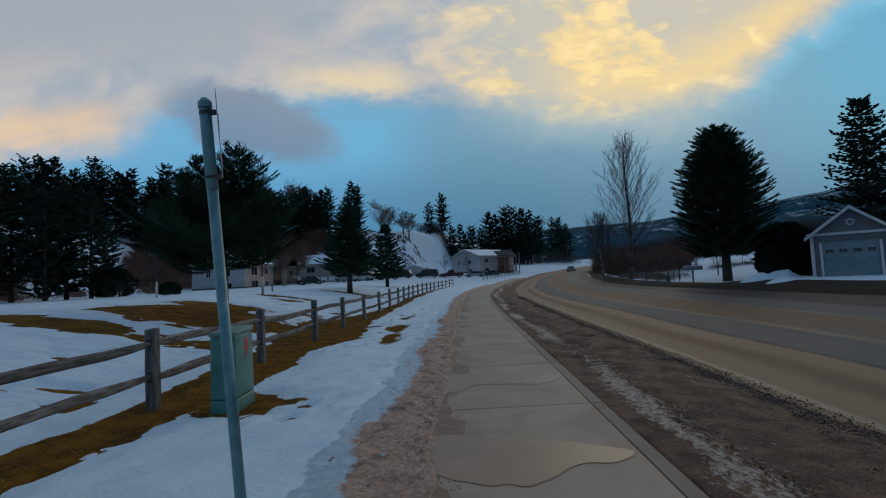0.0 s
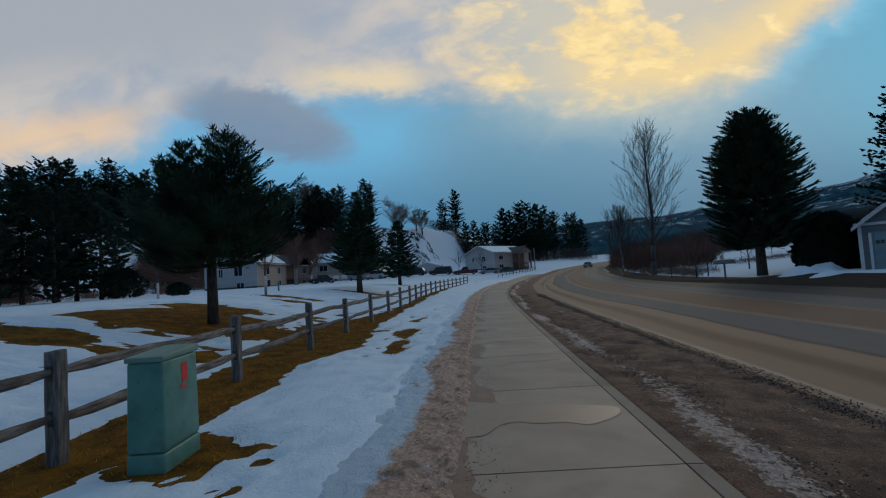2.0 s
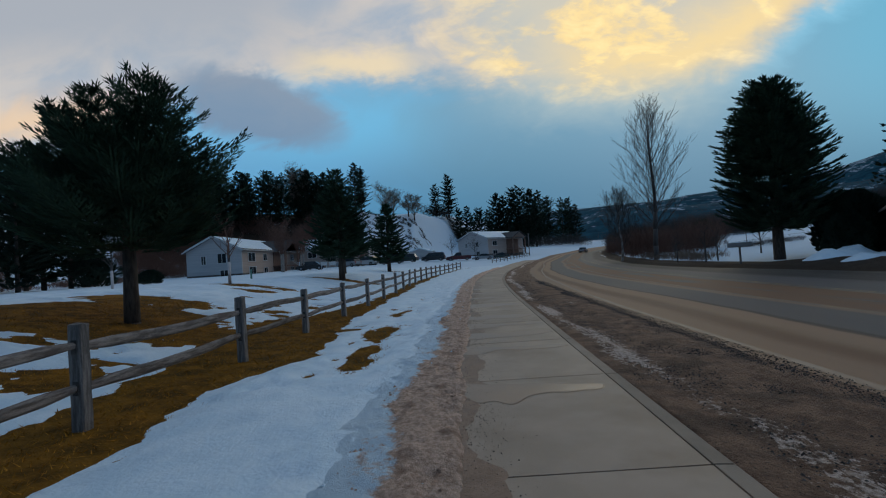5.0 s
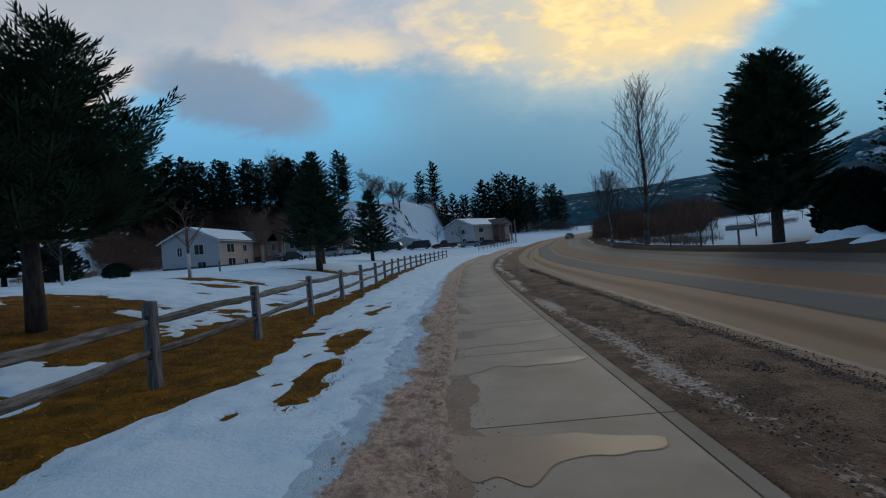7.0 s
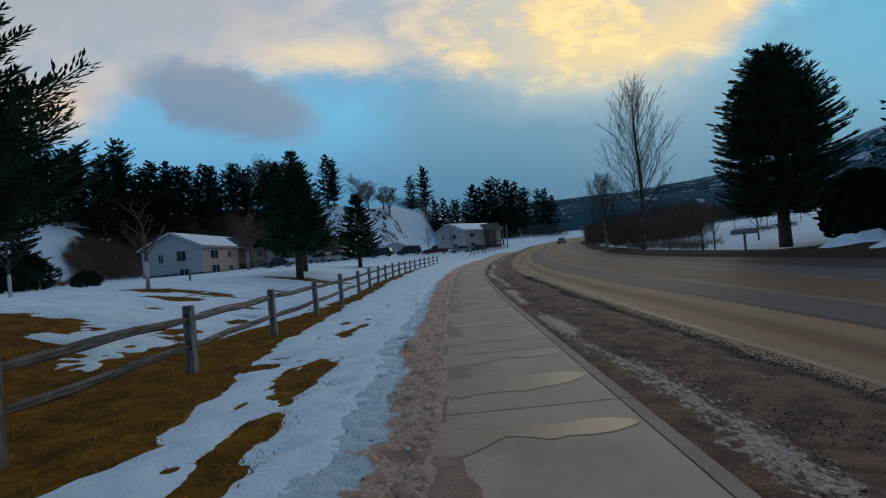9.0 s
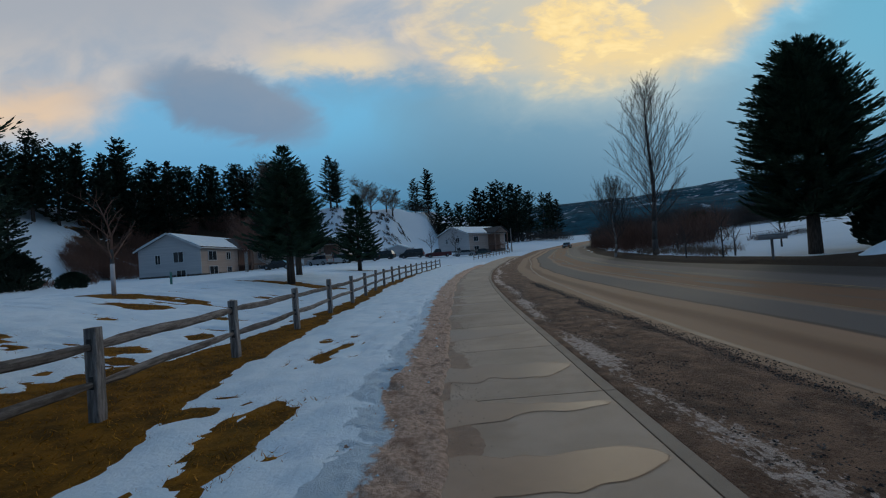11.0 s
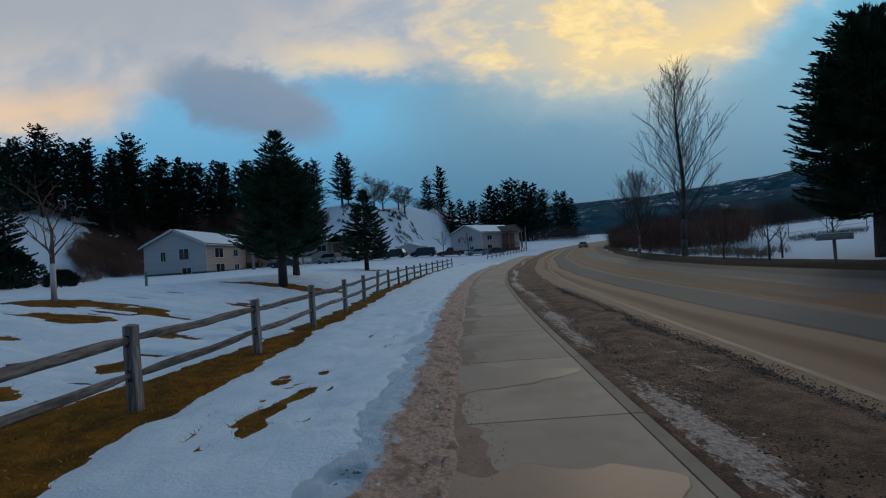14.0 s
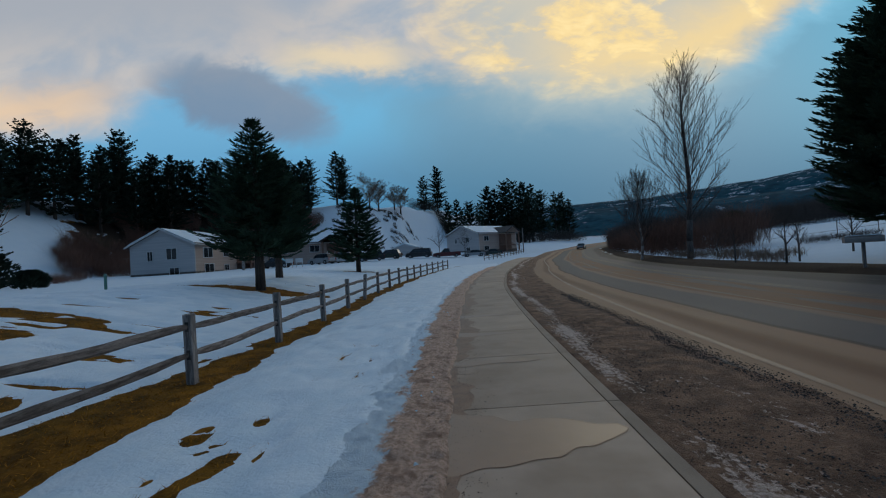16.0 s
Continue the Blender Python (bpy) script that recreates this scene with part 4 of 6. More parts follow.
def spruce_mesh(seed, height, radius, bottom, whorls, per, outline, tops=((0, 0, 1.0),), gap=0.09, shoot=0.16, thick=0.022, rise=0.12, curl=0.25, ragged=0.22, wild=0.08):
    """Trunk and crown of a spruce: tiers of boughs with side branchlets, each set with upturned needle shoots."""
    r = random.Random(seed)
    verts, faces = [], []
    trunk = bmesh.new()
    up = Vector((0, 0, 1))
    os_, rs_ = [p[0] for p in outline], [p[1] for p in outline]
    for ti, (ox, oy, scale) in enumerate(tops):
        hh = height * scale
        fork = height * 0.5

        def axis(z):
            k = smooth1((z - fork) / (height * 0.3))
            return Vector((ox * k, oy * k, z))

        zs = [-0.3, 0.0, height * 0.3, fork, height * 0.7, hh * 0.88, hh]
        rad = [height * 0.036, height * 0.030, height * 0.023, height * 0.015, height * 0.010, height * 0.004, 0.004]
        for i in range(0 if ti == 0 else 3, 6):
            if zs[i + 1] > zs[i]:
                tube(trunk, axis(zs[i]), axis(zs[i + 1]), rad[i], rad[i + 1], 9)
        foot = bottom if ti == 0 else fork
        count = whorls if ti == 0 else int(whorls * 0.55)
        for w in range(count):
            f = (w + r.uniform(-0.35, 0.35)) / count
            z = foot + (hh - foot) * min(0.985, max(0, f))
            t = (z - bottom) / (hh - bottom)
            reach = radius * float(np.interp(t, os_, rs_)) * (1.0 if ti == 0 else 0.72)
            n = per if t < 0.75 else max(5, int(per * 0.7))
            spin = r.uniform(0, 6.28)
            for b in range(n):
                az = spin + 6.283 * (b + r.uniform(-0.35, 0.35)) / n
                lump = 1 + 0.11 * math.sin(3 * az + 1.7 * w + seed) * math.sin(0.55 * w + seed)
                ln = max(0.10, reach * lump * (1 + r.uniform(-ragged, ragged) + (r.uniform(0.1, 0.3) if r.random() < wild else 0)))
                out = Vector((math.cos(az), math.sin(az), 0))
                side = up.cross(out)
                lean = rise + 0.5 * t ** 3 + r.uniform(-0.10, 0.10)
                c = axis(z + r.uniform(-0.5, 0.5) * (hh - foot) / count)

                def bough(s):
                    return c + out * (ln * s) + up * (ln * (lean * s - 0.30 * (1 - t) * s * (1 - s) + curl * (s ** 3) * 0.5))

                steps = max(3, int(ln / gap))
                for k in range(1, steps + 1):
                    s = k / steps
                    if s < 0.22 and ln > 1:
                        continue
                    p = bough(s)
                    slope = (bough(min(1, s + 0.05)) - bough(s - 0.05)).normalized()
                    needle_sprays(p - slope * gap, slope, gap * 2.4, thick * 1.4, up, verts, faces)
                    if k == steps:
                        needle_sprays(p - slope * shoot * 0.4, (slope + up * 0.25).normalized(), shoot * 1.7, thick, up, verts, faces)
                    for sgn in (-1, 1):
                        bl = (0.12 + 0.30 * (1 - s)) * min(ln, 2.2) * r.uniform(0.6, 1.1) + 0.3 * shoot
                        way = (slope * r.uniform(0.75, 1.1) + side * sgn * r.uniform(0.6, 0.95) + up * r.uniform(-0.16, 0.12)).normalized()
                        m = max(1, int(bl / (shoot * 0.85)))
                        for j in range(m):
                            q = p + way * (bl * (j + 0.35) / m)
                            needle_sprays(q, (way + up * r.uniform(-0.05, 0.3)).normalized(), shoot * r.uniform(0.9, 1.3), thick * r.uniform(0.9, 1.3), up, verts, faces)
                            if r.random() < 0.7:
                                needle_sprays(q, (way * 0.8 + slope * 0.5 + up * r.uniform(0.1, 0.8) + side * r.uniform(-0.4, 0.4)).normalized(), shoot * r.uniform(0.6, 1.0), thick, up, verts, faces)
        for k in range(5):
            a = r.uniform(0, 6.28)
            way = Vector((math.cos(a) * 0.5, math.sin(a) * 0.5, 1)).normalized() if k else up
            needle_sprays(axis(hh - 0.015 * height), way, height * 0.04, thick, Vector((1, 0, 0)), verts, faces)
    return trunk, verts, faces


def spruce(at, label, **shape):
    root = thing("spruce_tree", (*at, gz(*at)), label, "tree")
    trunk, verts, faces = spruce_mesh(**shape)
    part("trunk", trunk, BARK, root, flat=False)
    mesh("crown", verts, faces, NEEDLE, root, flat=True)
    return root


BROAD = [(0, 0.70), (0.10, 0.92), (0.28, 1.0), (0.45, 0.98), (0.64, 0.80), (0.81, 0.54), (0.93, 0.32), (1, 0.08)]
SLIM = [(0, 0.80), (0.08, 1.0), (0.25, 0.97), (0.42, 0.82), (0.6, 0.58), (0.75, 0.40), (0.9, 0.17), (1, 0.03)]
YOUNG = [(0, 0.72), (0.12, 0.95), (0.28, 1.0), (0.42, 0.80), (0.55, 0.58), (0.75, 0.38), (0.9, 0.2), (1, 0.05)]
spruce((-6.8, 9.1), "dark green young spruce with forked tops and bare lower trunk", seed=3, height=5.2, radius=1.95, bottom=1.55, whorls=34, per=10, outline=YOUNG,
       tops=((0.42, 0.2, 1.0), (-0.45, -0.3, 0.93), (-0.5, -1.15, 0.80)), gap=0.07, shoot=0.15, thick=0.015, rise=0.10, curl=0.30, ragged=0.28, wild=0.14)
spruce((-7.3, 28.0), "slender dark green spruce standing behind the fence", seed=5, height=6.7, radius=1.75, bottom=1.5, whorls=34, per=10, outline=SLIM, gap=0.11, shoot=0.20, thick=0.028, rise=-0.06, curl=0.2)
spruce((-8.6, 33.5), "dark spruce close behind another spruce", seed=8, height=6.4, radius=1.6, bottom=1.5, whorls=26, per=9, outline=SLIM, gap=0.15, shoot=0.24, thick=0.045, rise=-0.04, curl=0.2)
spruce((-8.1, 51.0), "small dark spruce near the parked cars", seed=6, height=7.4, radius=1.95, bottom=1.3, whorls=26, per=9, outline=SLIM, gap=0.18, shoot=0.32, thick=0.06, rise=-0.06, curl=0.2)
spruce((19.7, 29.9), "tall broad dark green spruce beside the far roadside", seed=7, height=11.2, radius=2.95, bottom=2.2, whorls=44, per=12, outline=BROAD,
       tops=((0, 0, 1.0), (0.45, 0.3, 0.965), (-0.5, -0.2, 0.955)), gap=0.16, shoot=0.30, thick=0.045, rise=-0.08, curl=0.24, ragged=0.15, wild=0.05)
conifer("spruce_tree", (35.0, 35.5, gz(35.0, 35.5)), "tall dark spruce behind the garage", NEEDLE_DARK, seed=9, height=13.2, radius=3.3, bottom=1.5, whorls=30, per=9,
        twig=0.60, width=0.14, top_power=0.6, droop=0.12, lift=0.14, ragged=0.3, gap=0.35)

# woods on the hill: four kinds of pine, copied
PINES = [conifer("pine_tree", (-60 + 3 * k, 30 + 2 * k, gz(-60 + 3 * k, 30 + 2 * k)), "dark pine in the hillside wood", NEEDLE_DARK, "hillside pines", seed=20 + k, height=16.5 + k, radius=3.3 + 0.3 * k, bottom=0.8 + k * 0.7,
                 whorls=22, per=9, twig=0.75, width=0.20, top_power=0.42 + 0.12 * (k % 3), droop=0.05, lift=0.20, ragged=0.65, clumped=k % 2 == 0, gap=0.40, tip=0.6) for k in range(4)]


def ray_spot(az, dist):
    """A place at an azimuth (degrees, right of ahead positive) and distance from the middle of the path."""
    a = radians(az)
    return 0.25 + dist * math.sin(a), 3.0 + dist * math.cos(a)


pr = random.Random(77)
count = 0
for az, dist, size in [(-47, 58, 0.78), (-45, 61, 0.82), (-43, 60, 0.76), (-49, 64, 0.85), (-41.5, 63, 0.62), (-51, 60, 0.8), (-54, 60, 0.8), (-46, 70, 0.8),
                       (-38.5, 122, 1.08), (-37, 126, 1.12), (-35.2, 124, 1.05), (-33.7, 132, 1.18), (-32.4, 128, 1.05), (-30.9, 134, 1.2), (-29.6, 132, 1.12), (-40.3, 120, 1.0), (-42, 118, 0.95), (-43.6, 116, 1.0),
                       (-13.0, 152, 0.92), (-12.3, 156, 0.8), (-17.6, 146, 1.0), (-16.7, 144, 1.02), (-18.5, 148, 0.95), (-15.9, 146, 0.9), (-19.4, 148, 0.85),
                       (-1.6, 215, 1.15), (0.6, 212, 1.15), (2.1, 210, 1.0), (-3.2, 205, 0.9), (4.2, 215, 1.50), (5.0, 220, 1.4), (6.2, 220, 1.45), (7.1, 214, 1.70), (8.3, 216, 1.55), (9.2, 220, 1.45), (10.2, 225, 1.2), (11.9, 262, 1.5), (12.6, 265, 1.45), (13.4, 270, 1.2),
                       (3.2, 200, 0.9), (1.3, 205, 1.0), (-0.5, 205, 0.95), (5.6, 205, 0.95), (8.8, 205, 1.0), (7.7, 205, 1.0)]:
    size *= 0.86 if az < -14 else 0.95
    x, y = ray_spot(az, dist)
    copy_thing(PINES[count % 4], Matrix.Translation((x, y, gz(x, y))) @ Matrix.Rotation(pr.uniform(0, 6.28), 4, "Z") @ Matrix.Scale(size, 4)).scale = (size,) * 3
    count += 1
for k in range(70):
    az = -66 + k * 0.71 + pr.uniform(-0.4, 0.4)
    if -15 < az < -8.5:
        continue
    dist = float(np.interp(az, [-66, -50, -40, -30, -20, -16], [98, 112, 126, 142, 146, 150])) + pr.uniform(-3, 9)
    x, y = ray_spot(az, dist)
    size = pr.uniform(0.52, 0.82) * (1.14 if -30 < az < -19 else 1.0)
    copy_thing(PINES[pr.randrange(4)], pose(x, y, gz(x, y), 0, 0, pr.uniform(0, 360))).scale = (size,) * 3

# ---- bare trees ----


def bare_tree_mesh(seed, height, spread_, levels, trunk_h, r0, fork=3, upright=0.75, fine=2, thin=0.004):
    """Trunk and crown of a leafless tree: limbs that divide again and again."""
    r = random.Random(seed)
    trunk = bmesh.new()
    tube(trunk, (0, 0, -0.3), (0, 0, trunk_h), r0, r0 * 0.75, 9)
    verts, faces = [], []

    def stick(a, b, ra, rb):
        way = (b - a).normalized()
        s = way.cross(Vector((0.3, 0.5, 0.81))).normalized()
        t = way.cross(s)
        n = len(verts)
        for c, rad in ((a, ra), (b, rb)):
            for k in range(3):
                ang = 2.094 * k
                verts.append(c + (s * math.cos(ang) + t * math.sin(ang)) * rad)
        faces.extend([[n + k, n + (k + 1) % 3, n + 3 + (k + 1) % 3, n + 3 + k] for k in range(3)])

    def limb(p, way, ln, rad, level):
        steps = 3 if level > 1 else 2
        for k in range(steps):
            q = p + way * (ln / steps)
            stick(p, q, rad * (1 - 0.55 * k / steps), rad * (1 - 0.55 * (k + 1) / steps))
            p = q
            way = (way + Vector((r.uniform(-0.16, 0.16), r.uniform(-0.16, 0.16), r.uniform(-0.02, 0.14) * upright))).normalized()
            if level > 0:
                for j in range(fine if k < steps - 1 else fork):
                    a = r.uniform(0, 6.28)
                    side = Vector((math.cos(a), math.sin(a), r.uniform(-0.1, 0.5)))
                    new_way = (way * r.uniform(0.7, 1.2) + side * spread_ * r.uniform(0.6, 1.1)).normalized()
                    limb(p, new_way, ln * r.uniform(0.42, 0.68), max(thin, rad * 0.42), level - 1)

    top = Vector((0, 0, trunk_h))
    main = (height - trunk_h) * 0.62
    limb(top, Vector((0.03, 0.02, 1)), main, r0 * 0.7, levels)
    for k in range(fork + 2):
        a = 6.283 * k / (fork + 2) + r.uniform(-0.4, 0.4)
        limb(Vector((0, 0, trunk_h * r.uniform(0.75, 1.0))), Vector((math.cos(a) * spread_, math.sin(a) * spread_, 0.9 + upright * 0.4)).normalized(), main * r.uniform(0.6, 0.85), r0 * 0.42, levels - 1)
    return trunk, verts, faces


def bare_tree(name, at, label, bark, twigs, group="", **shape):
    root = thing(name, at, label, "tree", group)
    trunk, verts, faces = bare_tree_mesh(**shape)
    part("trunk", trunk, bark, root, flat=False)
    v = np.array([tuple(c) for c in verts])
    # bring the crown to the asked height
    h = shape["height"]
    th = shape["trunk_h"]
    v[:, 2] = np.where(v[:, 2] > th, th + (v[:, 2] - th) * (h - th) / max(0.1, v[:, 2].max() - th), v[:, 2])
    mesh("crown", v, faces, twigs, root, flat=True)
    return root




def leader_tree(name, at, label, seed, height, crown_r, bark, twigs, low=0.2):
    """A leafless tree whose stem runs to the top, with steep limbs all the way up."""
    r = random.Random(seed)
    root = thing(name, at, label, "tree")
    trunk = bmesh.new()
    pts = [Vector((0.12 * math.sin(i * 0.9 + seed), 0.10 * math.cos(i * 1.1), -0.3 + (height * 0.9) * i / 9)) for i in range(10)]
    rads = [height * 0.0155 * (1 - 0.93 * i / 9) + 0.01 for i in range(10)]
    for i in range(9):
        tube(trunk, pts[i], pts[i + 1], rads[i], rads[i + 1], 9)
    part("trunk", trunk, bark, root, flat=False)
    verts, faces = [], []

    def stick(a, b, ra, rb):
        way = (b - a).normalized()
        s = way.cross(Vector((0.3, 0.5, 0.81))).normalized()
        t = way.cross(s)
        n = len(verts)
        for c, rad in ((a, ra), (b, rb)):
            for k in range(3):
                verts.append(c + (s * math.cos(2.094 * k) + t * math.sin(2.094 * k)) * rad)
        faces.extend([[n + k, n + (k + 1) % 3, n + 3 + (k + 1) % 3, n + 3 + k] for k in range(3)])

    def limb(p, way, ln, rad, level):
        steps = 4 if level else 2
        for k in range(steps):
            q = p + way * (ln / steps)
            stick(p, q, rad * (1 - 0.7 * k / steps), rad * (1 - 0.7 * (k + 1) / steps))
            p = q
            way = (way + Vector((r.uniform(-0.13, 0.13), r.uniform(-0.13, 0.13), r.uniform(0.0, 0.14)))).normalized()
            if level:
                for j in range(2 if k < steps - 1 else 3):
                    a = r.uniform(0, 6.28)
                    side = Vector((math.cos(a), math.sin(a), r.uniform(0, 0.6)))
                    limb(p, (way + side * r.uniform(0.35, 0.75)).normalized(), ln * r.uniform(0.28, 0.5), max(0.0085, rad * 0.40), level - 1)

    n = 58
    for k in range(n):
        t = low + (0.98 - low) * k / n
        z = -0.3 + height * 0.9 * t
        i = min(8, int(t * 9))
        c = pts[i].lerp(pts[i + 1], min(1, max(0, (z - pts[i].z) / (pts[i + 1].z - pts[i].z))))
        a = k * 2.4 + r.uniform(-0.4, 0.4)
        rise = 1.05 + 1.5 * t * t + r.uniform(-0.2, 0.3)
        env = crown_r * float(np.interp(t, [0.15, 0.28, 0.42, 0.6, 0.78, 0.9, 1.0], [0.75, 1.0, 0.95, 0.75, 0.48, 0.28, 0.12]))
        limb(c, Vector((math.cos(a), math.sin(a), rise)).normalized(), env * math.hypot(1, rise) * r.uniform(0.7, 1.05) + 0.3, max(0.018, rads[i] * 0.22), 2)
    mesh("crown", verts, faces, twigs, root, flat=True)
    return root


leader_tree("cottonwood_tree", (19.9, 49.0, gz(19.9, 49)), "tall leafless roadside tree with upright limbs", 4, 17.2, 2.65, GREYBARK, TWIG)
leader_tree("birch_tree", (18.9, 57.0, gz(18.9, 57)), "pale slim leafless birch at the edge of the scrub", 6, 9.0, 1.8, BIRCHBARK, TWIG)


def sapling(x, y, h, seed, label, bark=GREYBARK, guard=False, spread_=0.9, th=0.42, twigs=TWIG):
    t = bare_tree("young_tree", (x, y, gz(x, y)), label, bark, twigs, seed=seed, height=h, spread_=spread_, levels=2, trunk_h=h * th, r0=0.022 * h ** 0.6 + 0.02, upright=0.5, fork=3)
    if guard:
        bm = tube(bmesh.new(), (0, 0, -0.05), (0, 0, 0.95), 0.065, 0.06, 12)
        part("trunk_guard", bm, SIGNBACK, t, "white plastic trunk guard", flat=False)
    return t


sapling(-9.84, 19.26, 3.3, 31, "leafless young tree with a white trunk guard on the lawn", guard=True, twigs=REDTWIG)
sapling(-17.5, 22.5, 3.0, 32, "leafless young tree on the snowy lawn", guard=True)
sapling(17.4, 34.3, 2.9, 33, "small leafless tree by the snowy field")
sapling(17.2, 38.4, 2.5, 34, "small leafless tree by the snowy field")
sapling(22.6, 36.5, 2.9, 35, "small leaning leafless tree in the snowy field")
sapling(18.7, 35.2, 2.6, 36, "small leafless tree by the snowy field")
sapling(20.6, 46.5, 2.6, 37, "leafless bush-like young tree below the tall tree", th=0.15)
for k, (px, yy_) in enumerate(((-29.5, 76), (-31, 79), (-28, 80), (-26.5, 77))):
    bare_tree("birch_tree", (px, yy_, gz(px, yy_)), "pale slender birch before the apartment house", BIRCHBARK, REDTWIG, "birches", seed=60 + k, height=9.5 - 0.6 * k, spread_=0.5, levels=4, trunk_h=3.0, r0=0.17, upright=0.8)
for k, (az, dist, h) in enumerate(((-9.4, 160, 13), (-8.4, 162, 11), (-5.9, 166, 10), (-6.6, 168, 9), (-20.8, 150, 18), (-19.8, 150, 15))):
    x, y = ray_spot(az, dist)
    bare_tree("deciduous_tree", (x, y, gz(x, y)), "leafless tan tree on the snowy ridge", BARK, TAN_TWIG, "ridge trees", seed=70 + k, height=h, spread_=0.85, levels=4, trunk_h=2.2, r0=0.30, upright=0.5, thin=0.022)
for k, (px, yy_) in enumerate(((-2.5, 101), (2.5, 104))):
    bare_tree("young_tree", (px, yy_, gz(px, yy_)), "leafless young tree by the parked cars", GREYBARK, TWIG, seed=80 + k, height=6.5, spread_=0.6, levels=3, trunk_h=2.0, r0=0.08, upright=0.7)


def brush(name, spots, label, twigs, seed, stems, h):
    """Dense leafless scrub as one tangle of thin stems."""
    r = np.random.RandomState(seed)
    base, tip, wid = [], [], []
    for x, y, rad, hh in spots:
        n = int(stems * rad)
        a, d = r.uniform(0, 6.28, n), rad * np.sqrt(r.rand(n))
        bx, by = x + d * np.cos(a), y + d * np.sin(a)
        bz = ground_z(bx, by) + r.rand(n) * hh * 0.45
        ln = hh * r.uniform(0.3, 0.75, n)
        lean = r.normal(0, 0.45, (n, 2))
        base.append(np.stack([bx, by, bz], -1))
        tip.append(np.stack([bx + lean[:, 0] * ln, by + lean[:, 1] * ln, bz + ln], -1))
        wid.append(r.uniform(0.008, 0.024, n))
    base, tip, wid = np.concatenate(base), np.concatenate(tip), np.concatenate(wid)
    a = r.uniform(0, 6.28, len(base))
    s = np.stack([np.cos(a), np.sin(a), 0 * a], -1) * wid[:, None]
    t = np.stack([-np.sin(a), np.cos(a), 0 * a], -1) * wid[:, None]
    v = np.stack([base - s, base + s, base + t, tip], 1).reshape(-1, 3)
    k = np.arange(len(base))[:, None] * 4
    f = np.concatenate([k + [0, 1, 3], k + [1, 2, 3], k + [2, 0, 3]])
    return tagged(mesh(name, v, f, twigs, flat=True), label, "brush", kind="stuff")


right_edge = lambda y: float(kerb_x(y) + road_width(y))
spots = []
br = random.Random(5)
for k in range(44):
    y = 53 + 122 * (k / 44) ** 1.1
    spots.append((right_edge(y) + 2.8 + br.uniform(0, 7), y, br.uniform(1.2, 2.6), br.uniform(1.6, 4.6) + max(0, (y - 75) * 0.02)))
brush("roadside_scrub", spots, "reddish brown leafless scrub along the road bend", REDTWIG, 1, 420, 3)
spots = [(0.25 + d * math.sin(a), 9 + d * math.cos(a), br.uniform(2, 4), br.uniform(3.5, 7.0)) for a, d in ((radians(az), br.uniform(104, 128)) for az in np.linspace(19, 52, 60))]
brush("field_scrub", spots, "dark leafless scrub behind the snowy field", TWIG, 2, 330, 3)
spots = []
for k in range(110):
    az = -62 + k * 0.43
    x, y = ray_spot(az, float(np.interp(az, [-62, -45, -30, -20], [76, 84, 112, 120])) + br.uniform(-2, 26))
    if -48 < az < -37.5:
        continue
    spots.append((x, y, br.uniform(1.8, 3.4), br.uniform(2.5, 5.5)))
brush("hillside_scrub", spots, "dark reddish scrub under the hillside pines", REDTWIG, 3, 520, 3)
spots = [(*ray_spot(br.uniform(-13.5, -3.5), br.uniform(118, 166)), br.uniform(0.3, 0.9), br.uniform(0.5, 1.3)) for k in range(190)]
brush("ridge_scrub", spots, "low dark scrub on the snowy ridge", TWIG, 4, 240, 3)
spots = [(*ray_spot(br.uniform(-49, -36), br.uniform(66, 104)), br.uniform(0.4, 1.0), br.uniform(0.6, 1.5)) for k in range(70)]
brush("slope_scrub", spots, "scattered low scrub on the snowy slope", REDTWIG, 14, 150, 3)
spots = [(ray_spot(az, 206)[0], ray_spot(az, 206)[1], 4.0, br.uniform(3, 6.5)) for az in np.linspace(-4, 14, 30)]
brush("distant_scrub", spots, "dark scrub under the distant pines", TWIG, 12, 160, 3)
brush("verge_weeds", [(right_edge(y) + 2.2 + br.uniform(0, 2.5), y, 0.8, 0.8) for y in np.linspace(36, 52, 16)], "dry weeds at the edge of the snowy field", TAN_TWIG, 6, 160, 1)


def shrub(name, x, y, w, h, label, seed, mat, n=2600):
    """A dense evergreen shrub: sprays of foliage in an uneven upright mass."""
    r = random.Random(seed)
    root = thing(name, (x, y, gz(x, y)), label, "shrub")
    verts, faces = [], []
    for k in range(n):
        t = r.random() ** 0.8
        prof = w * math.sin(math.pi * min(0.98, 0.18 + 0.8 * t)) ** 0.6
        a = r.uniform(0, 6.28)
        d = prof * math.sqrt(r.uniform(0.25, 1.0)) * (1 + 0.18 * math.sin(a * 5 + t * 9))
        p = Vector((d * math.cos(a), d * math.sin(a), t * h))
        way = Vector((math.cos(a) * 0.7, math.sin(a) * 0.7, r.uniform(0.1, 1.1))).normalized()
        needle_sprays(p, way, r.uniform(0.16, 0.34) * max(1, h / 2.5), 0.085 * max(1, h / 2.5), Vector((0, 0, 1)), verts, faces)
    mesh("foliage", verts, faces, mat, root, flat=True)
    part("stem", tube(bmesh.new(), (0, 0, -0.2), (0, 0, h * 0.6), 0.06, 0.03, 8), BARK, root)
    return root


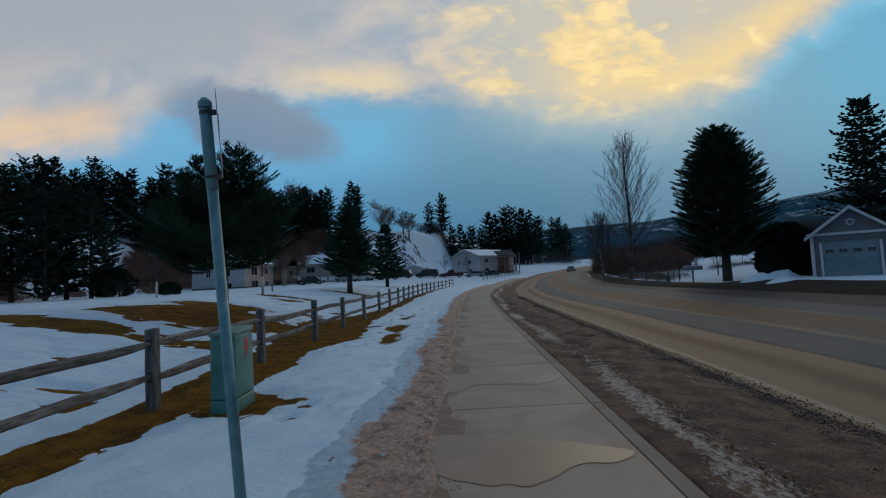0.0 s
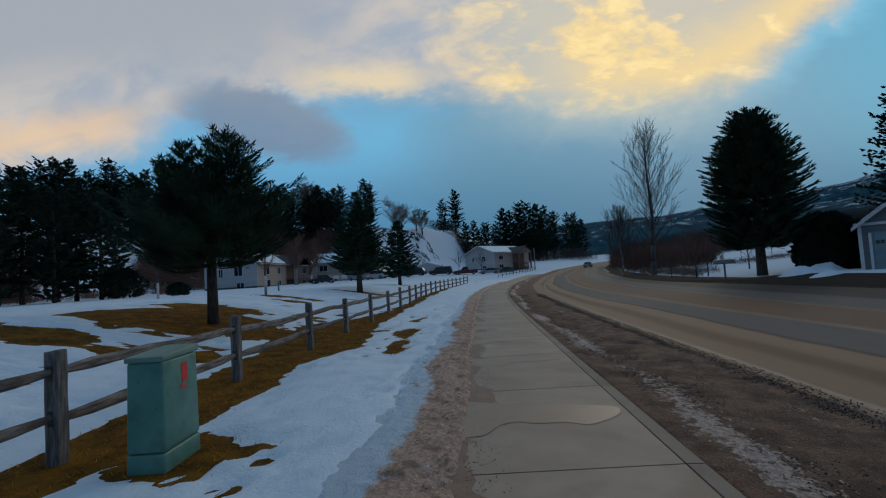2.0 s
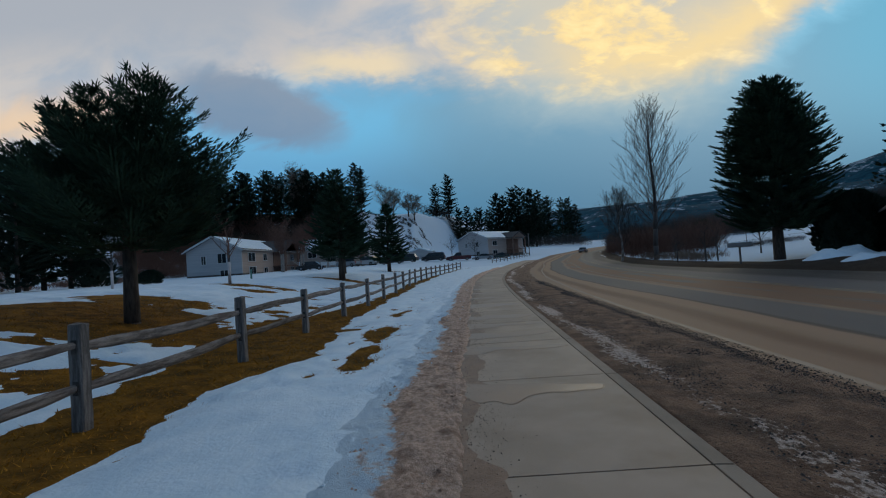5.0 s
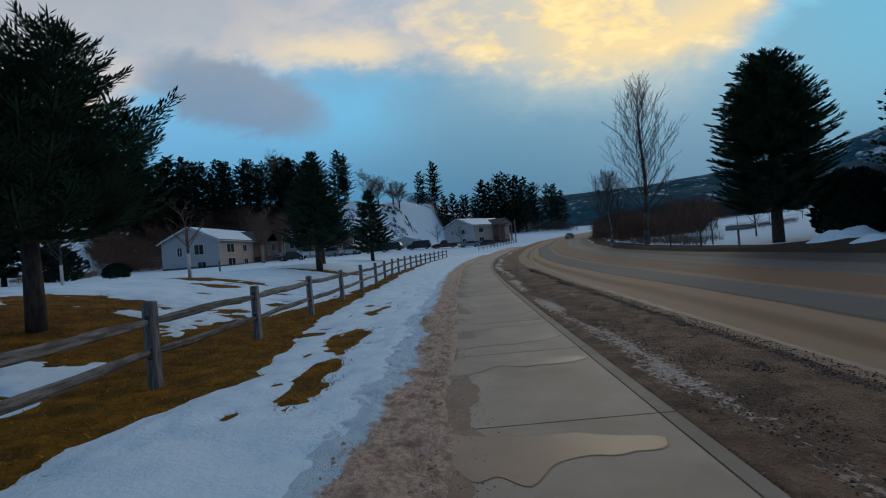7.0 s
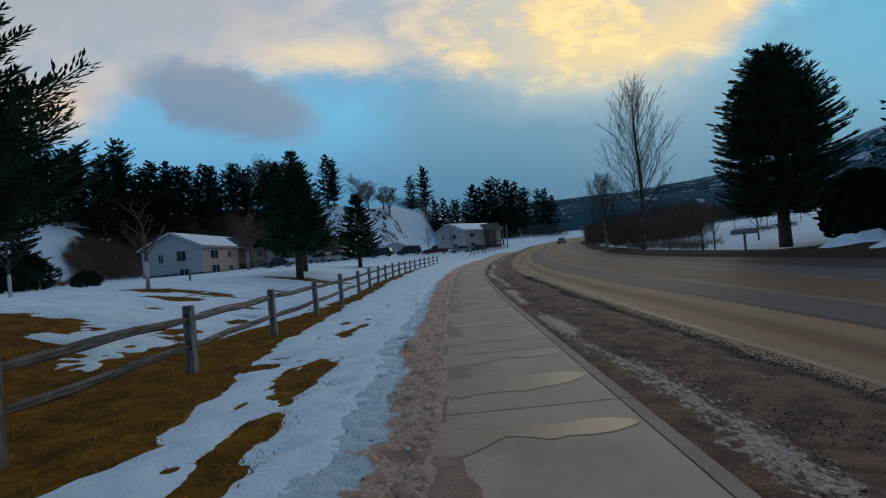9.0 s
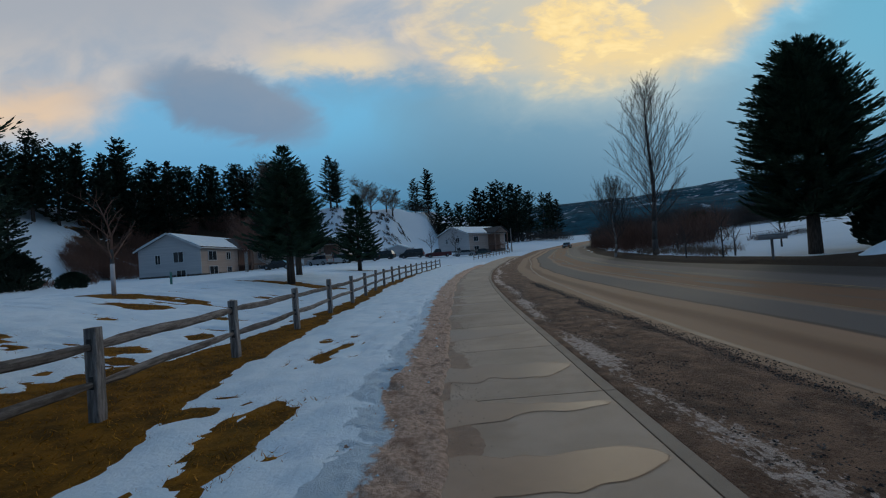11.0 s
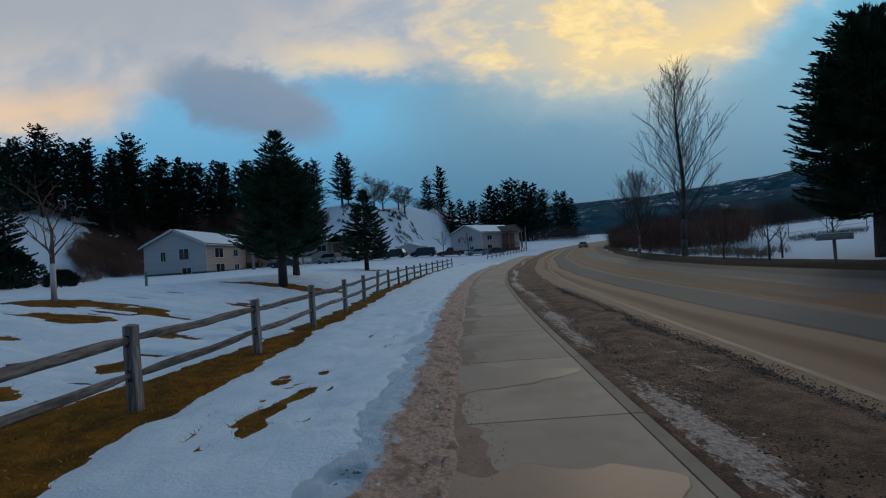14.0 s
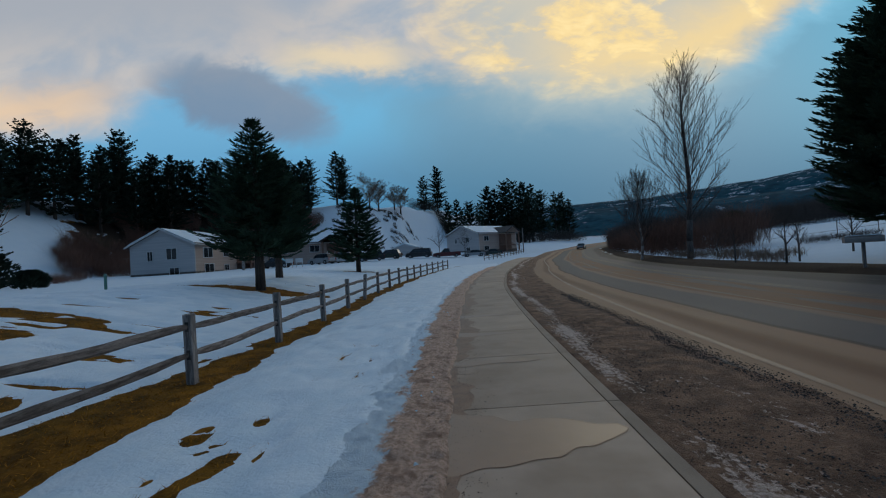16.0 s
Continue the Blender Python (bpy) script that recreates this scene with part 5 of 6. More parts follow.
shrub("evergreen_shrub", 23.2, 28.6, 1.75, 3.6, "large dark rounded evergreen beside the spruce", 1, NEEDLE_DARK, 5200)
shrub("evergreen_shrub", 25.2, 28.2, 1.4, 3.0, "large dark rounded evergreen beside the driveway", 2, NEEDLE_DARK, 4200)
shrub("evergreen_shrub", 21.6, 27.0, 1.0, 2.2, "dark rounded evergreen beside the garage", 3, NEEDLE_DARK, 2600)
shrub("evergreen_shrub", -39.0, 48.0, 2.1, 3.2, "low dark evergreen on the snowy slope", 4, NEEDLE_DARK, 2600)
shrub("evergreen_shrub", -27.5, 40.0, 0.9, 1.1, "low dark evergreen on the snowy slope", 5, NEEDLE_DARK, 1200)
shrub("evergreen_shrub", 31.0, 62.0, 1.6, 3.4, "dark evergreen behind the snowy field", 6, NEEDLE_DARK, 2000)


def grass_blades(count, seed):
    """Short dead blades where the turf shows through the snow."""
    r = np.random.RandomState(seed)
    x = r.uniform(-9.5, -0.9, count * 4)
    y = -4 + 26 * r.rand(count * 4) ** 1.0
    keep = (snow_depth(x, y) < 0.004) & (x < walk_left(y) - 0.5) & (r.rand(count * 4) < np.clip(1.4 - (-x - 3) * 0.15, 0.15, 1))
    x, y = x[keep][:count], y[keep][:count]
    n = len(x)
    z = lawn_z(x, y) - 0.004
    a, ln, lean = r.uniform(0, 6.28, n), r.uniform(0.02, 0.065, n), r.normal(0, 0.9, (n, 2))
    wd = r.uniform(0.003, 0.007, n)
    dx, dy = np.cos(a) * wd, np.sin(a) * wd
    v = np.stack([np.stack([x - dx, y - dy, z], -1), np.stack([x + dx, y + dy, z], -1), np.stack([x + lean[:, 0] * ln, y + lean[:, 1] * ln, z + ln * 0.7], -1)], 1).reshape(-1, 3)
    return mesh("dead_grass", v, np.arange(n * 3).reshape(-1, 3), STRAW, flat=True)


tagged(grass_blades(30000, 8), "matted dead brown grass along the fence", "grass", kind="stuff")

# ---- far mountains ----
HAZED_FOREST = bpy.data.materials.new("blue_hazed_far_forest_and_snow")


def build_forest_material():
    HAZED_FOREST.use_nodes = True
    w = Nodes(HAZED_FOREST.node_tree)
    b = HAZED_FOREST.node_tree.nodes["Principled BSDF"]
    co = w.add("ShaderNodeTexCoord").outputs["Object"]
    # the blue haze of distance is put into the tree colour
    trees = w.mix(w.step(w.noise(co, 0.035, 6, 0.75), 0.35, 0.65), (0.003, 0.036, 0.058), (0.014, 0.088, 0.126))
    high = w.add("ShaderNodeSeparateXYZ")
    w.put(high.inputs[0], co)
    # clearings hold snow; the added share higher up stands in for mist
    open_ = w.math("ADD", w.noise(co, 0.02, 6, 0.75, 0.4), w.step(high.outputs[2], 60, 220, 0.0, 0.07))
    patch = w.math("MULTIPLY", w.step(open_, 0.575, 0.60), w.step(w.noise(co, 0.06, 5, 0.75), 0.44, 0.56))
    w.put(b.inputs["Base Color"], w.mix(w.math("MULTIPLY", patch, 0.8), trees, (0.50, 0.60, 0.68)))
    b.inputs["Roughness"].default_value = 1.0
    b.inputs["Specular IOR Level"].default_value = 0.05


build_forest_material()


def mountain(name, dist, depth, azs, els, seed, label):
    """A wooded ridge that climbs to a skyline given by azimuth and elevation."""
    az = np.linspace(azs[0], azs[-1], 150)
    el = np.interp(az, azs, els) + 0.55 * fbm(az * 0.22, az * 0, 5, seed)
    up = np.linspace(0, 1, 26)
    a, u = np.meshgrid(np.radians(az), up, indexing="ij")
    crest = dist * np.tan(np.radians(np.maximum(el, 0.1)))[:, None]
    r = dist - depth * (1 - u)
    z = -4 + (crest + 4) * smooth(u) ** 0.9 + 7 * fbm(a * 60, u * 6, 4, seed + 3) * np.sin(np.pi * u)
    v = np.stack([r * np.sin(a), 5 + r * np.cos(a), z], -1).reshape(-1, 3)
    tagged(mesh(name, v, grid_faces(len(az), len(up)), HAZED_FOREST), label, "mountain", kind="structure")


mountain("backdrop_far_mountain", 1700, 700, [2, 8, 12, 15, 21, 27, 33, 38, 43, 50, 60, 80, 110], [3.4, 4.8, 5.2, 5.2, 5.2, 5.5, 5.8, 6.4, 7.8, 9.5, 9.5, 8, 4], 3, "distant forested mountain with snowy clearings, blue haze in its colour")
mountain("backdrop_near_ridge", 800, 350, [10, 13, 16, 20, 25, 30, 36, 44, 60, 90, 110], [1.6, 3.4, 4.4, 4.7, 4.5, 4.4, 4.6, 5.4, 6.0, 4, 2], 8, "dark wooded ridge with patches of snow, blue haze in its colour")
mountain("backdrop_ridge_behind", 900, 400, [112, 140, 170, 200, 230, 260, 285], [2, 4, 5, 4, 5, 5, 3], 15, "dark wooded ridge behind the road, blue haze in its colour")
mountain("backdrop_left_ridge", 600, 250, [-76, -60, -40, -20, -6, 2], [6, 7, 6.5, 5, 3.2, 2], 22, "dark wooded ridge behind the hillside, blue haze in its colour")

# ---- houses ----
SIDING = material("pale_lap_siding", [(0.44, 0.42, 0.42), (0.52, 0.49, 0.48)], 0.8, 0.7, 0.3, 9, stretch=(0.2, 0.2, 9))
SIDING_TAN = material("tan_lap_siding", [(0.40, 0.30, 0.25), (0.47, 0.36, 0.30)], 0.8, 0.7, 0.3, 9, stretch=(0.2, 0.2, 9))
GREY_SIDING = material("grey_lap_siding", [(0.125, 0.125, 0.132), (0.165, 0.165, 0.172)], 0.8, 0.75, 0.3, 9, stretch=(0.2, 0.2, 9))
SHINGLE = material("roof_shingles", [(0.045, 0.042, 0.042), (0.085, 0.078, 0.075)], 4.0, 0.9, 0.6, 12)
TRIM = material("white_trim", [(0.55, 0.54, 0.53), (0.64, 0.63, 0.62)], 3.0, 0.55)
STAIN = material("brown_stained_wood", [(0.165, 0.092, 0.066), (0.25, 0.145, 0.105)], 2.0, 0.75, 0.2, 20, stretch=(3, 3, 0.5))
PLINTH = material("concrete_plinth", [(0.09, 0.075, 0.065), (0.14, 0.12, 0.105)], 2.0, 0.9, 0.3, 20)
GLASS = material("dark_window_glass", [(0.012, 0.016, 0.020), (0.022, 0.028, 0.034)], 0.5, 0.08)


def prism(points, y0, y1):
    """A solid from an outline in x and z, drawn out along y."""
    bm = bmesh.new()
    a = [bm.verts.new((x, y0, z)) for x, z in points]
    b = [bm.verts.new((x, y1, z)) for x, z in points]
    bm.faces.new(a), bm.faces.new(b[::-1])
    n = len(points)
    for i in range(n):
        bm.faces.new((a[i], b[i], b[(i + 1) % n], a[(i + 1) % n]))
    bmesh.ops.recalc_face_normals(bm, faces=bm.faces)
    return bm


def window(parent, at, size, face):
    """A framed window with its pane; face: 'front' looks along +x, 'gable' along -y."""
    w, h = size
    turn = 90 if face == "front" else 0
    m = pose(*at, 0, 0, turn)
    holder = bmesh.new()
    t = 0.09
    for sx_, sz_, wd, hg in ((0, h / 2, w + 2 * t, t), (0, -h / 2, w + 2 * t, t), (-w / 2, 0, t, h), (w / 2, 0, t, h), (0, 0, 0.05, h)):
        box(holder, (wd, 0.10, hg), (sx_, -0.03, sz_), 0.0)
    bmesh.ops.transform(holder, matrix=m, verts=holder.verts)
    fr = part("window", holder, TRIM, parent)
    pane = boxed((w, 0.03, h), (0, -0.015, 0))
    bmesh.ops.transform(pane, matrix=m, verts=pane.verts)
    part("pane", pane, GLASS, fr)


def house(at, turn, w, ln, eave, ridge, label, windows, porches, front=SIDING_TAN, gable=SIDING, snow_cut=0.0, plinth=0.5):
    root = thing("apartment_house", at, label, "house", turn=turn)
    t = 0.2
    outline = [(0, -0.4), (w, -0.4), (w, eave), (w / 2, ridge), (0, eave)]
    part("gable_wall", prism(outline, 0, t), gable, root)
    part("gable_wall", prism(outline, ln - t, ln), gable, root)
    part("side_wall", boxed((t, ln - 2 * t, eave + 0.4), (t / 2, ln / 2, eave / 2 - 0.2)), gable, root)
    part("side_wall", boxed((t, ln - 2 * t, eave + 0.4), (w - t / 2, ln / 2, eave / 2 - 0.2)), front, root)
    part("plinth", boxed((w + 0.06, ln + 0.06, plinth + 0.4), (w / 2, ln / 2, plinth / 2 - 0.2)), PLINTH, root)
    rise = (ridge - eave) / (w / 2)
    over = 0.45
    for s in (-1, 1):
        def line(u, lift):
            return (w / 2 + s * u * (w / 2 + over), ridge + 0.04 - u * (w / 2 + over) * rise + lift)
        roof = part("roof", prism([line(0, 0), line(1, 0), line(1, 0.16), line(0, 0.16)], -over, ln + over), SHINGLE, root)
        lo = 0.04 if s > 0 else 0.02
        part("roof_snow", prism([line(lo, 0.165), line(0.93 - snow_cut, 0.165), line(0.91 - snow_cut, 0.27), line(lo + 0.02, 0.27)], -over + 0.06, ln + over - 0.05), SNOW, roof, "melting snow on the roof")
        part("barge_board", prism([line(0, -0.10), line(1, -0.10), line(1, 0.14), line(0, 0.14)], -over - 0.045, -over - 0.005), TRIM, roof)
        part("gutter", boxed((0.12, ln + 2 * over, 0.12), (w / 2 + s * (w / 2 + over + 0.06), ln / 2, eave - over * rise + 0.10), 0.02), TRIM, roof)
    for kind, u, z, sw, sh in windows:
        window(root, (u, 0, z) if kind == "gable" else (w, u, z), (sw, sh), kind)
    for y0, y1 in porches:
        ym = (y0 + y1) / 2
        dep = 2.6
        for y in (y0 + 0.15, y1 - 0.15):
            part("porch_post", boxed((0.3, 0.3, eave), (w + dep - 0.2, y, eave / 2), 0.02), STAIN, root)
        part("porch_wall", boxed((0.12, y1 - y0 - 0.5, eave - 0.6), (w + 0.07, ym, eave / 2), 0.0), STAIN, root, "brown recessed entry wall")
        part("landing", boxed((dep, y1 - y0, 0.2), (w + dep / 2, ym, 1.5), 0.02), STAIN, root)
        for i in range(7):
            part("step", boxed((0.28, 1.3, 0.06), (w + dep + 0.14 + 0.27 * i, ym, 1.4 - 0.2 * i), 0.0), STAIN, root)
        for y in (ym - 0.7, ym + 0.7):
            bm = tube(bmesh.new(), (w + dep, y, 2.45), (w + dep + 2.0, y, 1.0), 0.05, 0.05, 6)
            tube(bm, (w + dep + 2.0, y, 1.0), (w + dep + 2.0, y, -0.1), 0.05, 0.05, 6)
            part("stair_rail", bm, TRIM, root)
        hw = (y1 - y0) / 2 + 0.4
        pr_h = min(ridge - 0.15, eave + hw * 0.5)
        for s in (-1, 1):
            pts = [(ym, pr_h), (ym + s * hw, eave - 0.05), (ym + s * hw, eave + 0.08), (ym, pr_h + 0.14)]
            bm = bmesh.new()
            a = [bm.verts.new((w * 0.55, y, z)) for y, z in pts]
            b = [bm.verts.new((w + dep + 0.3, y, z)) for y, z in pts]
            bm.faces.new(a), bm.faces.new(b[::-1])
            for i in range(4):
                bm.faces.new((a[i], b[i], b[(i + 1) % 4], a[(i + 1) % 4]))
            bmesh.ops.recalc_face_normals(bm, faces=bm.faces)
            part("porch_roof", bm, SHINGLE, root)
        bm = bmesh.new()
        tri_ = [bm.verts.new((w + dep + 0.02, y, z)) for y, z in ((ym - hw + 0.4, eave), (ym + hw - 0.4, eave), (ym, pr_h - 0.05))]
        bm.faces.new(tri_)
        bmesh.ops.solidify(bm, geom=bm.faces[:], thickness=0.1)
        part("porch_gable", bm, front, root)
    return root


AWIN = [("gable", 6.0, 3.15, 1.5, 1.6), ("gable", 2.9, 2.95, 0.8, 1.4), ("gable", 6.3, 0.65, 1.4, 1.1),
        ("front", 3.6, 3.2, 2.6, 1.5), ("front", 3.8, 0.85, 2.6, 1.4), ("front", 9.0, 3.2, 1.5, 1.2), ("front", 9.2, 0.8, 1.5, 1.1), ("front", 22.5, 3.2, 1.8, 1.2), ("front", 22.5, 0.8, 1.8, 1.1)]
house((-45.5, 75.5, 1.2), 0, 9.3, 26, 4.45, 6.7, "pale two-storey apartment house with snow on its roof", AWIN, [(12.5, 19.5)])
house((-34.0, 106.0, 1.4), -90, 9.0, 14.5, 4.3, 6.5, "pale apartment house with brown entry and snowy roof", [("front", 2.5, 3.2, 1.8, 1.2), ("front", 2.5, 0.8, 1.8, 1.1), ("front", 8.5, 3.2, 1.8, 1.2), ("front", 8.5, 0.8, 1.8, 1.1)], [(10.5, 14.0)], front=SIDING_TAN)
house((6.4 - 0.71 * 11, 125 + 0.7 * 11, 2.3), -44.5, 11, 15, 4.6, 6.7, "far pale apartment house beside the road bend", [("gable", 7.2, 3.2, 1.2, 1.3), ("gable", 3.2, 3.1, 0.8, 1.2), ("gable", 7.4, 0.9, 1.3, 0.9), ("front", 2.8, 3.3, 1.8, 1.2), ("front", 2.8, 0.9, 1.8, 1.1)], [(7.5, 13.0)])

shed = thing("garden_shed", (-14.0, 124.0, gz(-14.0, 124.0)), "small pale shed with a snowy roof", "shed", turn=-12)
part("shed_wall", prism([(0, -0.3), (5, -0.3), (5, 2.0), (2.5, 2.8), (0, 2.0)], 0, 4), SIDING, shed)
for s in (-1, 1):
    part("shed_roof", prism([(2.5, 2.82), (2.5 + s * 2.8, 1.93), (2.5 + s * 2.8, 2.15), (2.5, 3.05)], -0.2, 4.2), SNOW, shed, "snow-covered roof slope")

# garage
garage = thing("garage", (20.8, 23.0, 0.22), "grey garage with a pale door and snow on its roof", "garage", turn=-37)
GW, GE, GR, GD = 3.5, 2.55, 3.95, 6.0
DOORPAINT = material("pale_garage_door", [(0.17, 0.235, 0.25), (0.205, 0.275, 0.29)], 1.5, 0.5, 0.1, 20)
part("front_wall", boxed((0.42, 0.2, GE + 0.3), (0.21, 0.1, GE / 2 - 0.15)), GREY_SIDING, garage)
part("front_wall", boxed((GW - 2.88, 0.2, GE + 0.3), (2.88 + (GW - 2.88) / 2, 0.1, GE / 2 - 0.15)), GREY_SIDING, garage)
part("front_gable", prism([(0, GE), (GW, GE), (GW / 2, GR)], 0, 0.2), GREY_SIDING, garage)
part("header", boxed((2.46, 0.2, GE - 2.14), (1.65, 0.1, (GE + 2.14) / 2)), GREY_SIDING, garage)
part("side_wall", boxed((0.2, GD - 0.2, GE + 0.3), (0.1, GD / 2 + 0.1, GE / 2 - 0.15)), GREY_SIDING, garage)
part("side_wall", boxed((0.2, GD - 0.2, GE + 0.3), (GW - 0.1, GD / 2 + 0.1, GE / 2 - 0.15)), GREY_SIDING, garage)
part("back_wall", prism([(0.2, -0.3), (GW - 0.2, -0.3), (GW - 0.2, GE), (GW / 2, GR - 0.1), (0.2, GE)], GD - 0.2, GD), GREY_SIDING, garage)
door = part("garage_door", boxed((2.46, 0.05, 2.14), (1.65, 0.06, 1.07)), DOORPAINT, garage, "pale blue-grey panelled door")
for i in range(4):
    for j in range(4):
        part("panel", boxed((0.5, 0.02, 0.42), (0.75 + 0.6 * i, 0.028, 0.27 + 0.53 * j), 0.006), DOORPAINT, door)
for i in range(4):
    for dx in (-0.09, 0.09):
        for dz in (-0.05, 0.05):
            part("pane", boxed((0.15, 0.012, 0.085), (0.75 + 0.6 * i + dx, 0.012, 1.60 + dz)), GLASS, door)
for a_, b_ in (((-0.02, GE / 2 - 0.15), (0.16, GE + 0.3)), ((GW + 0.02, GE / 2 - 0.15), (0.16, GE + 0.3)), ((0.37, 1.0), (0.12, 2.2)), ((2.93, 1.0), (0.12, 2.2))):
    part("corner_trim", boxed((b_[0], 0.06, b_[1]), (a_[0], -0.035, a_[1])), TRIM, garage)
part("trim_band", boxed((GW + 0.5, 0.08, 0.14), (GW / 2, -0.045, GE + 0.02)), TRIM, garage)
bm = tube(bmesh.new(), (GW / 2, 0.0, GE + 0.62), (GW / 2, -0.05, GE + 0.62), 0.19, 0.19, 20)
vent = part("gable_vent", bm, TRIM, garage, "round white gable vent")
part("louvre", tube(bmesh.new(), (GW / 2, -0.05, GE + 0.62), (GW / 2, -0.06, GE + 0.62), 0.13, 0.13, 20), GREY_SIDING, vent)
gr_ = (GR - GE) / (GW / 2)
for s in (-1, 1):
    gl = lambda u, lift: (GW / 2 + s * u * (GW / 2 + 0.35), GR + 0.03 - u * (GW / 2 + 0.35) * gr_ + lift)
    roof = part("roof", prism([gl(0, 0), gl(1, 0), gl(1, 0.12), gl(0, 0.12)], -0.3, GD + 0.3), SHINGLE, garage)
    part("barge_board", prism([gl(0, -0.08), gl(1, -0.08), gl(1, 0.11), gl(0, 0.11)], -0.34, -0.305), TRIM, roof)
    part("roof_snow", prism([gl(0.3, 0.123), gl(0.8, 0.123), gl(0.78, 0.2), gl(0.32, 0.2)], 1.0, GD), SNOW, roof, "patch of snow on the roof")
wing = thing("house_wing", (24.9, 22.2, 0.22), "grey house wing with a dark snowy roof", "house", turn=-37)
part("wall", prism([(0, -0.3), (9, -0.3), (9, 2.6), (0, 2.6)], 0.4, 7.0), GREY_SIDING, wing)
for y0, z0, y1, z1 in ((-0.2, 2.55, 3.7, 4.3), (7.6, 2.55, 3.7, 4.3)):
    bm = bmesh.new()
    q = [bm.verts.new((x, y, z)) for x, y, z in ((-0.02, y0, z0), (9.3, y0, z0), (9.3, y1, z1), (-0.02, y1, z1))]
    bm.faces.new(q)
    bmesh.ops.solidify(bm, geom=bm.faces[:], thickness=-0.15)
    part("roof", bm, SHINGLE, wing)
bm = bmesh.new()
q = [bm.verts.new((x, y, z)) for x, y, z in ((0.3, 0.6, 3.10), (8.8, 0.6, 3.10), (8.6, 2.9, 4.13), (0.8, 3.1, 4.21))]
bm.faces.new(q)
bmesh.ops.solidify(bm, geom=bm.faces[:], thickness=-0.12)
part("roof_snow", bm, SNOW, wing, "snow lying on the roof")

# driveway snow heaps
for k, (x, y, w_, h_) in enumerate(((18.6, 24.6, 1.3, 0.5), (20.6, 25.6, 1.5, 0.5), (18.2, 22.0, 1.0, 0.3))):
    xs, ys = np.linspace(x - w_, x + w_, 26), np.linspace(y - w_ * 0.7, y + w_ * 0.7, 22)
    heap = sheet("snow_mound", xs, ys, lambda a, b: ground_z(a, b) - 0.03 + h_ * smooth(1 - np.hypot((a - x) / w_, (b - y) / (w_ * 0.7))) * (1 + 0.8 * fbm(a * 2, b * 2, 3, 80 + k)), SNOW)
    tagged(heap, "ploughed heap of snow beside the driveway", "snow heap")

# ---- vehicles ----
TYRE = material("tyre_rubber", [(0.012, 0.012, 0.012), (0.02, 0.02, 0.02)], 8, 0.85)
RIM = material("alloy_rim", [(0.28, 0.28, 0.29), (0.36, 0.36, 0.37)], 8, 0.35, metal=0.8)
HEADLAMP = material("headlamp_glass", [(0.5, 0.5, 0.5), (0.6, 0.6, 0.6)], 8, 0.15)
TAILLAMP = material("red_lamp_glass", [(0.30, 0.01, 0.01), (0.38, 0.02, 0.02)], 8, 0.2)


def paint(name, c):
    return material(name, [tuple(v * 0.85 for v in c), c], 2.0, 0.32, stain=tuple(v * 0.7 + 0.02 for v in c), stain_scale=1.5)


PAINTS = {"silver": paint("silver_paint", (0.34, 0.35, 0.36)), "white": paint("white_paint", (0.60, 0.60, 0.60)), "black": paint("black_paint", (0.018, 0.019, 0.021)),
          "red": paint("dark_red_paint", (0.11, 0.018, 0.020)), "yellow": paint("yellow_paint", (0.55, 0.36, 0.02)), "green": paint("dark_green_paint", (0.025, 0.045, 0.04))}


